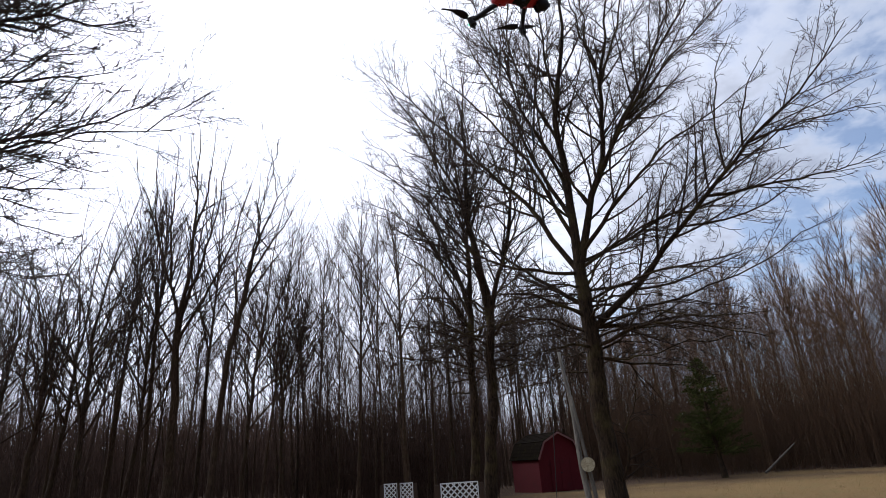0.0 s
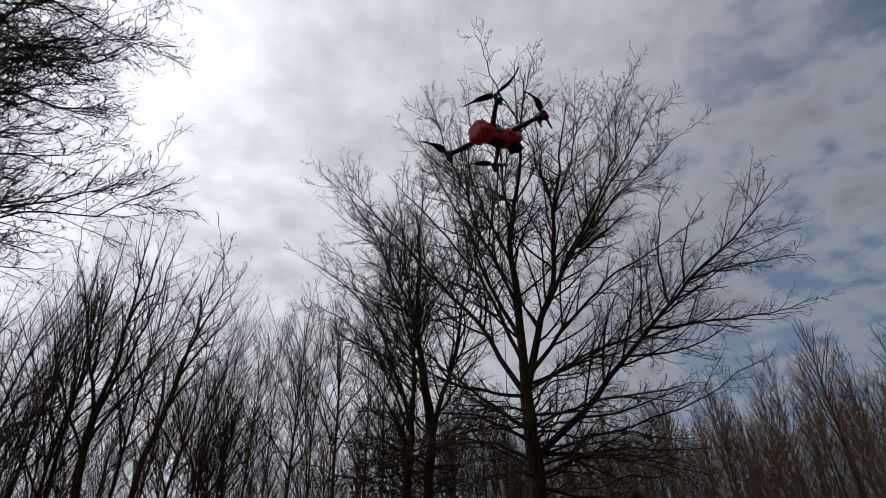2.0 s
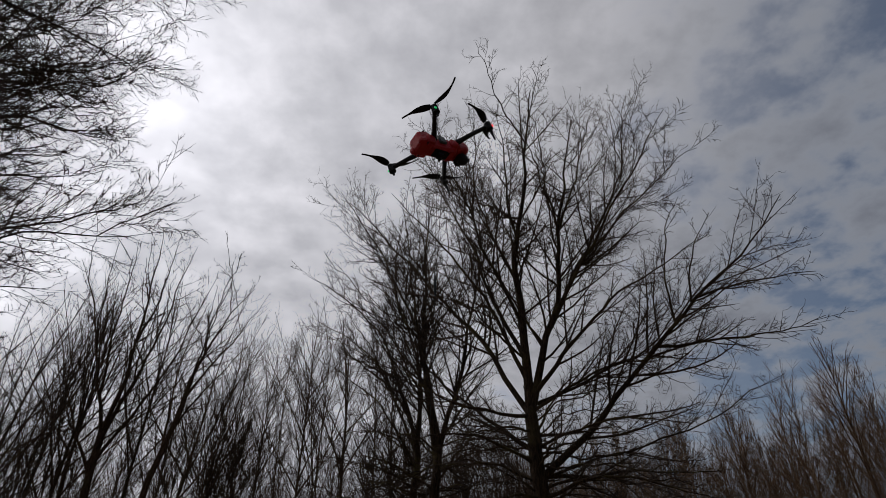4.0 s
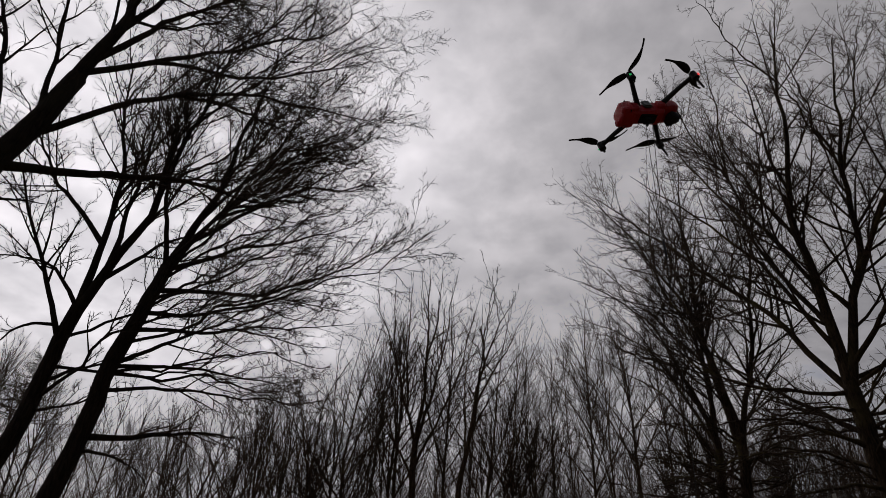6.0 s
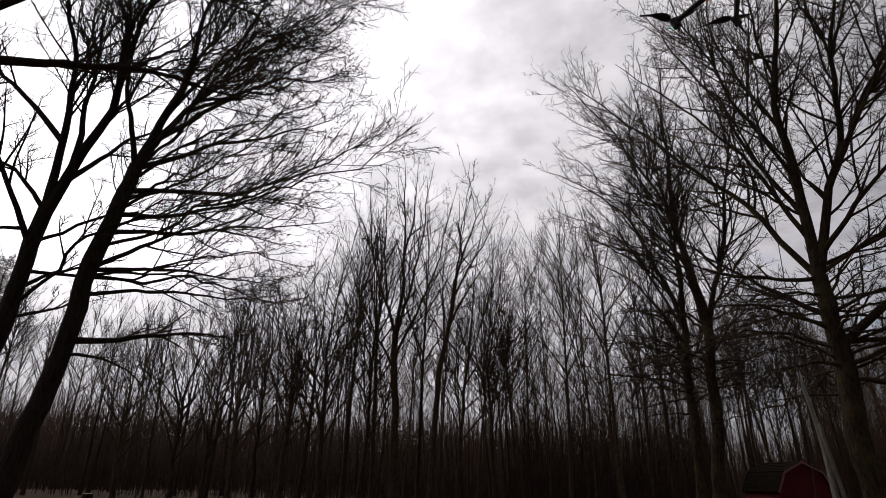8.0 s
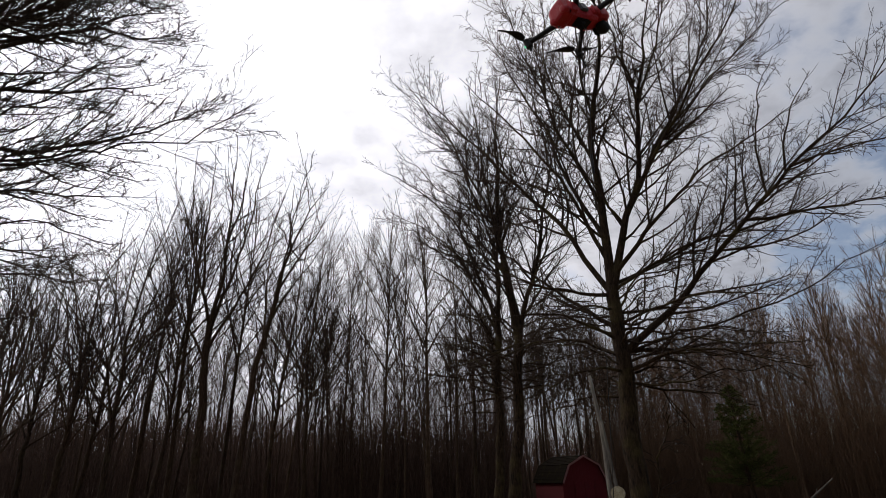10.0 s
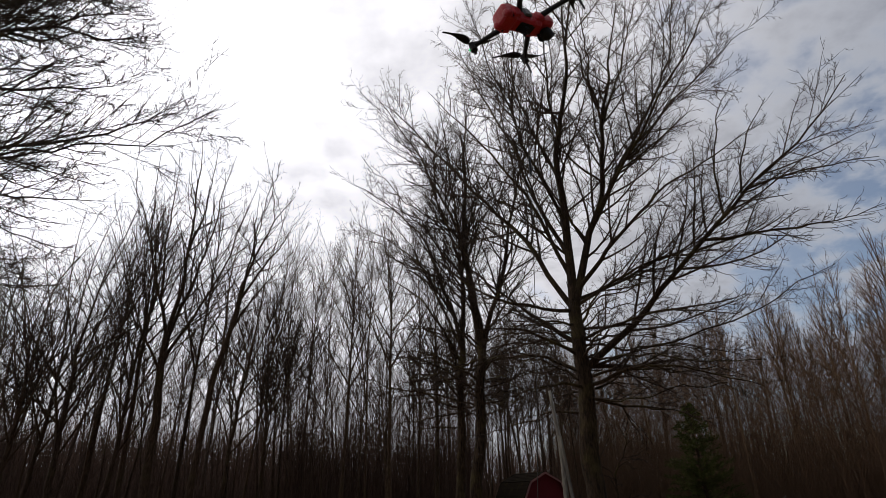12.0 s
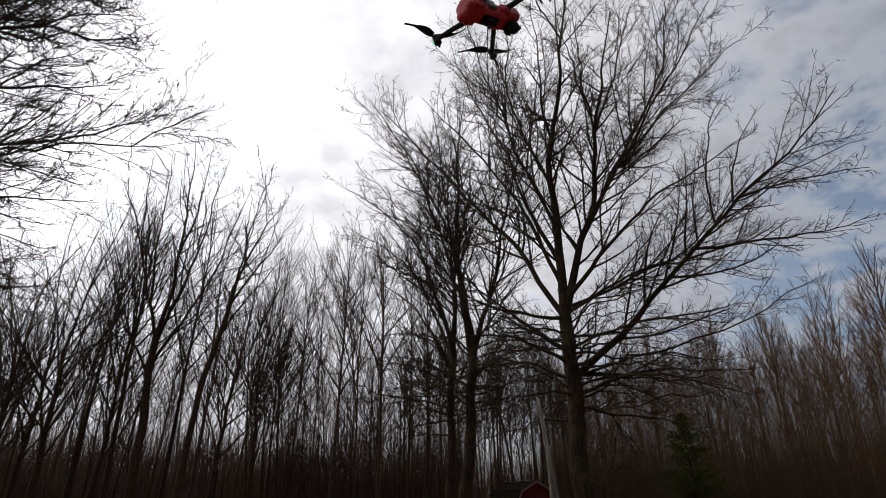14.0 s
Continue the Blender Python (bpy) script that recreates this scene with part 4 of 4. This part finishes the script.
def build_rope():
    top = drone_m @ Vector((-0.022, 0, -0.064))
    foot = Vector((top.x - 0.16, top.y + 0.05, land(top.x, top.y) + 0.004))
    way = (foot - top)
    r = empty("tether_rope", Matrix.Translation(top), "thin dark tether rope hanging under the drone", "rope")
    knot = way * 0.16
    for s in (-1, 1):
        part("strand", rod(bmesh.new(), (s * 0.011, 0, 0.002), tuple(knot + Vector((s * 0.002, 0, 0.01))), 0.0011, 0.0011, 6), CORD, r)
    bm = rod(bmesh.new(), tuple(knot + Vector((0, 0, 0.012))), tuple(knot - Vector((0, 0, 0.030))), 0.0035, 0.0045, 10)
    rod(bm, tuple(knot - Vector((0, 0, 0.030))), tuple(knot - Vector((0, 0, 0.052))), 0.0045, 0.0025, 10)
    part("swivel", bm, BLACK, r, "small dark metal swivel")
    pts = [knot - Vector((0, 0, 0.045))]
    for i in range(1, 25):
        f = i / 24
        q = knot.lerp(way, f)
        pts.append((q.x + 0.006 * math.sin(f * 9), q.y + 0.006 * math.sin(f * 7 + 1), q.z))
    part("line", polyline_tube(bmesh.new(), [tuple(p) for p in pts], [0.0010] * 25, 6), CORD, r)


build_rope()


# ---- red shed ----
def build_shed():
    x, y, z = at(8.8, 31.5)
    s = empty("shed", pose(x, y, z, 0, 0, 20), "small red wooden shed with dark gambrel roof", "shed")
    W, L, E, K, P = 2.45, 3.0, 1.62, 2.36, 2.80
    prof = [(0, E), (0.36, K), (W / 2, P), (W - 0.36, K), (W, E)]
    for nm, y0 in (("front_wall", 0.0), ("rear_wall", L - 0.08)):
        bm = bmesh.new()
        ring = [(0, -0.1)] + prof + [(W, -0.1)]
        a = [bm.verts.new((px, y0, pz)) for px, pz in ring]
        b = [bm.verts.new((px, y0 + 0.08, pz)) for px, pz in ring]
        bm.faces.new(a)
        bm.faces.new(list(reversed(b)))
        for i in range(len(ring)):
            j = (i + 1) % len(ring)
            bm.faces.new((a[j], a[i], b[i], b[j]))
        bmesh.ops.recalc_face_normals(bm, faces=bm.faces[:])
        part(nm, bm, RED_BOARD, s)
    for x0 in (0.04, W - 0.04):
        part("side_wall", box(bmesh.new(), (0.08, L - 0.164, E + 0.1), pose(x0, L / 2, (E - 0.1) / 2)), RED_BOARD, s)
    for (xa, za), (xb, zb) in zip(prof, prof[1:]):
        d = Vector((xb - xa, 0, zb - za))
        over = 0.10
        a0 = Vector((xa, 0, za)) - (d.normalized() * over if xa == 0 else Vector())
        b0 = Vector((xb, 0, zb)) + (d.normalized() * over if xb == W else Vector())
        nrm = Vector((-d.z, 0, d.x)).normalized()
        mid, ln = (a0 + b0) / 2 + nrm * 0.035, (b0 - a0).length
        m = Matrix.Translation((mid.x, L / 2, mid.z)) @ pose(0, 0, 0, 0, -math.degrees(math.atan2(d.z, d.x)), 0)
        slope = part("roof_slope", box(bmesh.new(), (ln, L + 0.24, 0.05), m, 0.006), SHINGLE, s, "dark mossy shingles")
        rows = max(2, int(ln / 0.16))
        for i in range(rows):
            q = a0.lerp(b0, (i + 0.5) / rows) + nrm * (0.064 + 0.002 * (i % 2))
            flip = 4 if xa < W / 2 else -4
            mm = Matrix.Translation((q.x, L / 2, q.z)) @ pose(0, 0, 0, 0, -math.degrees(math.atan2(d.z, d.x)) + flip, 0)
            part("shingle_course", box(bmesh.new(), (ln / rows * 1.05, L + 0.25, 0.010), mm), SHINGLE, slope)
        e = Matrix.Translation(((a0 + b0).x / 2, -0.135, (a0 + b0).z / 2 + 0.01)) @ pose(0, 0, 0, 0, -math.degrees(math.atan2(d.z, d.x)), 0)
        part("rake_board", box(bmesh.new(), (ln, 0.022, 0.09), e), TRIM, s, "faded pale trim board")
    door = part("door", box(bmesh.new(), (1.1, 0.035, 1.55), pose(W / 2, -0.020, 0.80), 0.004), RED_BOARD, s, "dark red double door")
    for dx in (-0.56, 0.0, 0.56):
        part("door_trim", box(bmesh.new(), (0.05, 0.02, 1.55), pose(W / 2 + dx, -0.050, 0.80)), RED_BOARD, door)
    part("latch", box(bmesh.new(), (0.10, 0.02, 0.03), pose(W / 2, -0.072, 0.85), 0.004), BLACK, door)


build_shed()


# ---- lattice screens ----
def build_lattice(az, d, w, h, pitch, turn):
    x, y, z = at(az, d)
    s = empty("lattice_panel", pose(x, y, z, 0, 0, -az + turn), "white diagonal garden lattice panel between brown posts", "lattice", "lattice panels")
    for px in (-w / 2, w / 2):
        part("stile", box(bmesh.new(), (0.022, 0.020, h), pose(px, 0, h / 2), 0.004), WHITE, s)
    for pz in (0.03, h - 0.011):
        part("rail", box(bmesh.new(), (w - 0.024, 0.020, 0.022), pose(0, 0, pz), 0.004), WHITE, s)
    lo, hi = 0.045, h - 0.024
    for side in (1, -1):
        c = -h
        while c < w + h:
            pts = []
            for zz in (lo, hi):
                xx = -w / 2 + c + side * (zz - (lo if side > 0 else 0))
                pts.append((xx, zz))
            (x0, z0), (x1, z1) = pts
            lim = w / 2 - 0.012
            t0, t1 = 0.0, 1.0
            dx = x1 - x0
            ts = sorted(((-lim - x0) / dx, (lim - x0) / dx))
            t0, t1 = max(t0, ts[0]), min(t1, ts[1])
            if t1 - t0 > 0.04:
                a = Vector((x0 + dx * t0, side * 0.004, z0 + (z1 - z0) * t0))
                b = Vector((x0 + dx * t1, side * 0.004, z0 + (z1 - z0) * t1))
                m = Matrix.Translation((a + b) / 2) @ pose(0, 0, 0, 0, -45 * side, 0)
                part("slat", box(bmesh.new(), ((b - a).length, 0.007, 0.024), m), WHITE, s)
            c += pitch * math.sqrt(2)
    for px in (-w / 2 - 0.07, w / 2 + 0.07):
        part("post", box(bmesh.new(), (0.08, 0.08, h + 0.02), pose(px, 0.03, (h + 0.02) / 2 - 0.05), 0.006), BROWN, s, "brown wooden post")


build_lattice(1.35, 11.5, 0.68, 1.23, 0.078, 0)
build_lattice(-3.5, 15.2, 0.30, 1.19, 0.075, 0)
build_lattice(-4.95, 15.2, 0.30, 1.19, 0.075, 0)


# ---- leaning poles with a sawn round ----
def build_pole():
    bx, by, bz = at(13.25, 10.5)
    tx, ty, _ = at(12.0, 10.5)
    p = empty("leaning_pole", pose(bx, by, bz), "pale weathered leaning pole with a sawn round fixed on", "pole")
    top = Vector((tx - bx, ty - by, 3.25 - bz))
    pts = [(0.02 * math.sin(i * 0.9) + top.x * i / 12, top.y * i / 12, -0.1 + (top.z + 0.1) * i / 12) for i in range(13)]
    part("shaft", polyline_tube(bmesh.new(), pts, [0.062 - 0.036 * (i / 12) for i in range(13)], 12), GREYWOOD, p, "", True)
    pts = [(0.15 + (top.x * 0.78 - 0.12) * i / 10, -0.05 + (top.y * 0.78) * i / 10, -0.1 + (top.z * 0.80) * i / 10) for i in range(11)]
    part("brace", polyline_tube(bmesh.new(), pts, [0.042 - 0.018 * (i / 10) for i in range(11)], 10), GREYWOOD, p, "", True)
    zc = 1.6 - 10.4 * math.tan(radians(1.3)) - bz
    q = Vector((-0.045, -0.14, zc))
    disc = bmesh.new()
    bmesh.ops.create_cone(disc, cap_ends=True, segments=28, radius1=0.112, radius2=0.112, depth=0.06)
    for v in disc.verts:
        v.co.x *= 1 + 0.03 * math.sin(3 * math.atan2(v.co.y, v.co.x))
    o = part("sawn_round", disc, SAWN, p, "pale round sawn log end", False)
    o.matrix_local = Matrix.Translation(q) @ pose(0, 0, 0, 90, 0, -13)
    rim = bmesh.new()
    bmesh.ops.create_cone(rim, cap_ends=False, segments=28, radius1=0.118, radius2=0.116, depth=0.052)
    part("bark_rim", rim, BARK, o, "", True)


build_pole()


# ---- evergreens ----
def build_pine(seed, az, d, height, spread, bare, lean=0.0, label="", full=34):
    g = np.random.default_rng(seed)
    x, y, z = at(az, d)
    t = empty("pine_tree", pose(x, y, z - 0.05), label, "tree")
    line = trunk_line(g, height, (lean, 0), 0.02, 12)[None]
    rad = flare(taper(np.array([0.018 * height + 0.02]), np.array([0.015]), 12), line)
    n = 150
    f = bare + (1 - bare) * np.sort(g.uniform(0, 1, n))
    p = np.stack([np.interp(f * height, line[0, :, 2], line[0, :, i]) for i in range(3)], 1)
    a = np.arange(n) * 2.399 + g.normal(0, 0.3, n)
    ln = spread * (1 - (f - bare) / (1 - bare)) ** 0.75 * g.uniform(0.6, 1.1, n) + 0.15
    up = g.uniform(-0.05, 0.35, n)
    way = np.stack([np.cos(a), np.sin(a), up], 1)
    pts = sway(g, p, way, ln, 5, 0.05, 0.15)
    br = taper(0.008 + ln * 0.008, np.full(n, 0.004), 5)
    me = mesh_from("trunk", *join([tubes(line, rad, 9), tubes(pts, br, 4)]), BARK)
    o = new("trunk", me)
    o.parent = t
    # sprays of needles along the boughs
    q, w, l2, _ = shoots(g, pts, br, ln, ln * full + 5, 0.12, 1.0, (20, 75), 0.0)
    m = len(q)
    w = unit(w + np.array([0, 0, 0.15]))
    side = unit(np.cross(w, g.normal(0, 1, (m, 3))))
    size = g.uniform(0.10, 0.24, m)[:, None]
    c = q + w * size * 0.15
    wide = g.uniform(0.05, 0.11, m)[:, None] * size
    vs = np.stack([c - side * wide * 0.4, c + w * size * 0.5 - side * wide, c + w * size, c + w * size * 0.5 + side * wide], 1).reshape(-1, 3)
    o = new("foliage", mesh_from("foliage", vs, np.arange(m * 4).reshape(-1, 4), NEEDLE, False))
    o.parent = t


build_pine(61, 24.3, 37.0, 6.4, 2.1, 0.2, -0.05, "dark green pine standing at the edge of the field", 90)
build_pine(62, -58.3, 36.0, 11.2, 2.6, 0.66, 0.02, "tall dark pine rising behind bare trees", 9)


# ---- fallen pole, stumps ----
def build_log():
    x, y, z = at(27.4, 40.0)
    g = empty("fallen_log", pose(x, y, z, 0, 0, -28), "pale bare dead log leaning against the trees", "log")
    part("stem", polyline_tube(bmesh.new(), [(i * 0.23, 0.02 * math.sin(i), 0.02 + i * 0.19) for i in range(9)], [0.075 - 0.005 * i for i in range(9)], 10), GREYWOOD, g, "", True)
    part("stub", rod(bmesh.new(), (0.9, 0, 0.78), (0.98, 0.12, 1.02), 0.03, 0.015, 8), GREYWOOD, g)


build_log()


def build_stump(az, d, r, h, tilt, label):
    x, y, z = at(az, d)
    s = empty("stump", pose(x, y, z, 0, tilt, -az), label, "stump", "stumps on the grass")
    line = np.array([[0.01 * math.sin(i * 2), 0.01 * math.cos(i * 3), -0.05 + (h + 0.05) * i / 5] for i in range(6)])
    rad = [r * (1 + 0.5 * math.exp(-i * 0.8)) for i in range(6)]
    part("wood", polyline_tube(bmesh.new(), line, rad, 11), BARK, s, "", True)
    part("cut_face", rod(bmesh.new(), (line[5][0], line[5][1], h), (line[5][0], line[5][1], h + 0.012), r * 0.97, r * 0.95, 11), SAWN, s, "weathered sawn top")


build_stump(-48.9, 24.0, 0.17, 0.55, 2, "dark cut tree stump on dry grass")
build_stump(-45.0, 20.0, 0.09, 0.38, 8, "dark cut tree stump on dry grass")
build_stump(-43.6, 20.5, 0.08, 0.34, -9, "dark cut tree stump on dry grass")
build_stump(-52.4, 21.0, 0.11, 0.30, 4, "dark cut tree stump on dry grass")
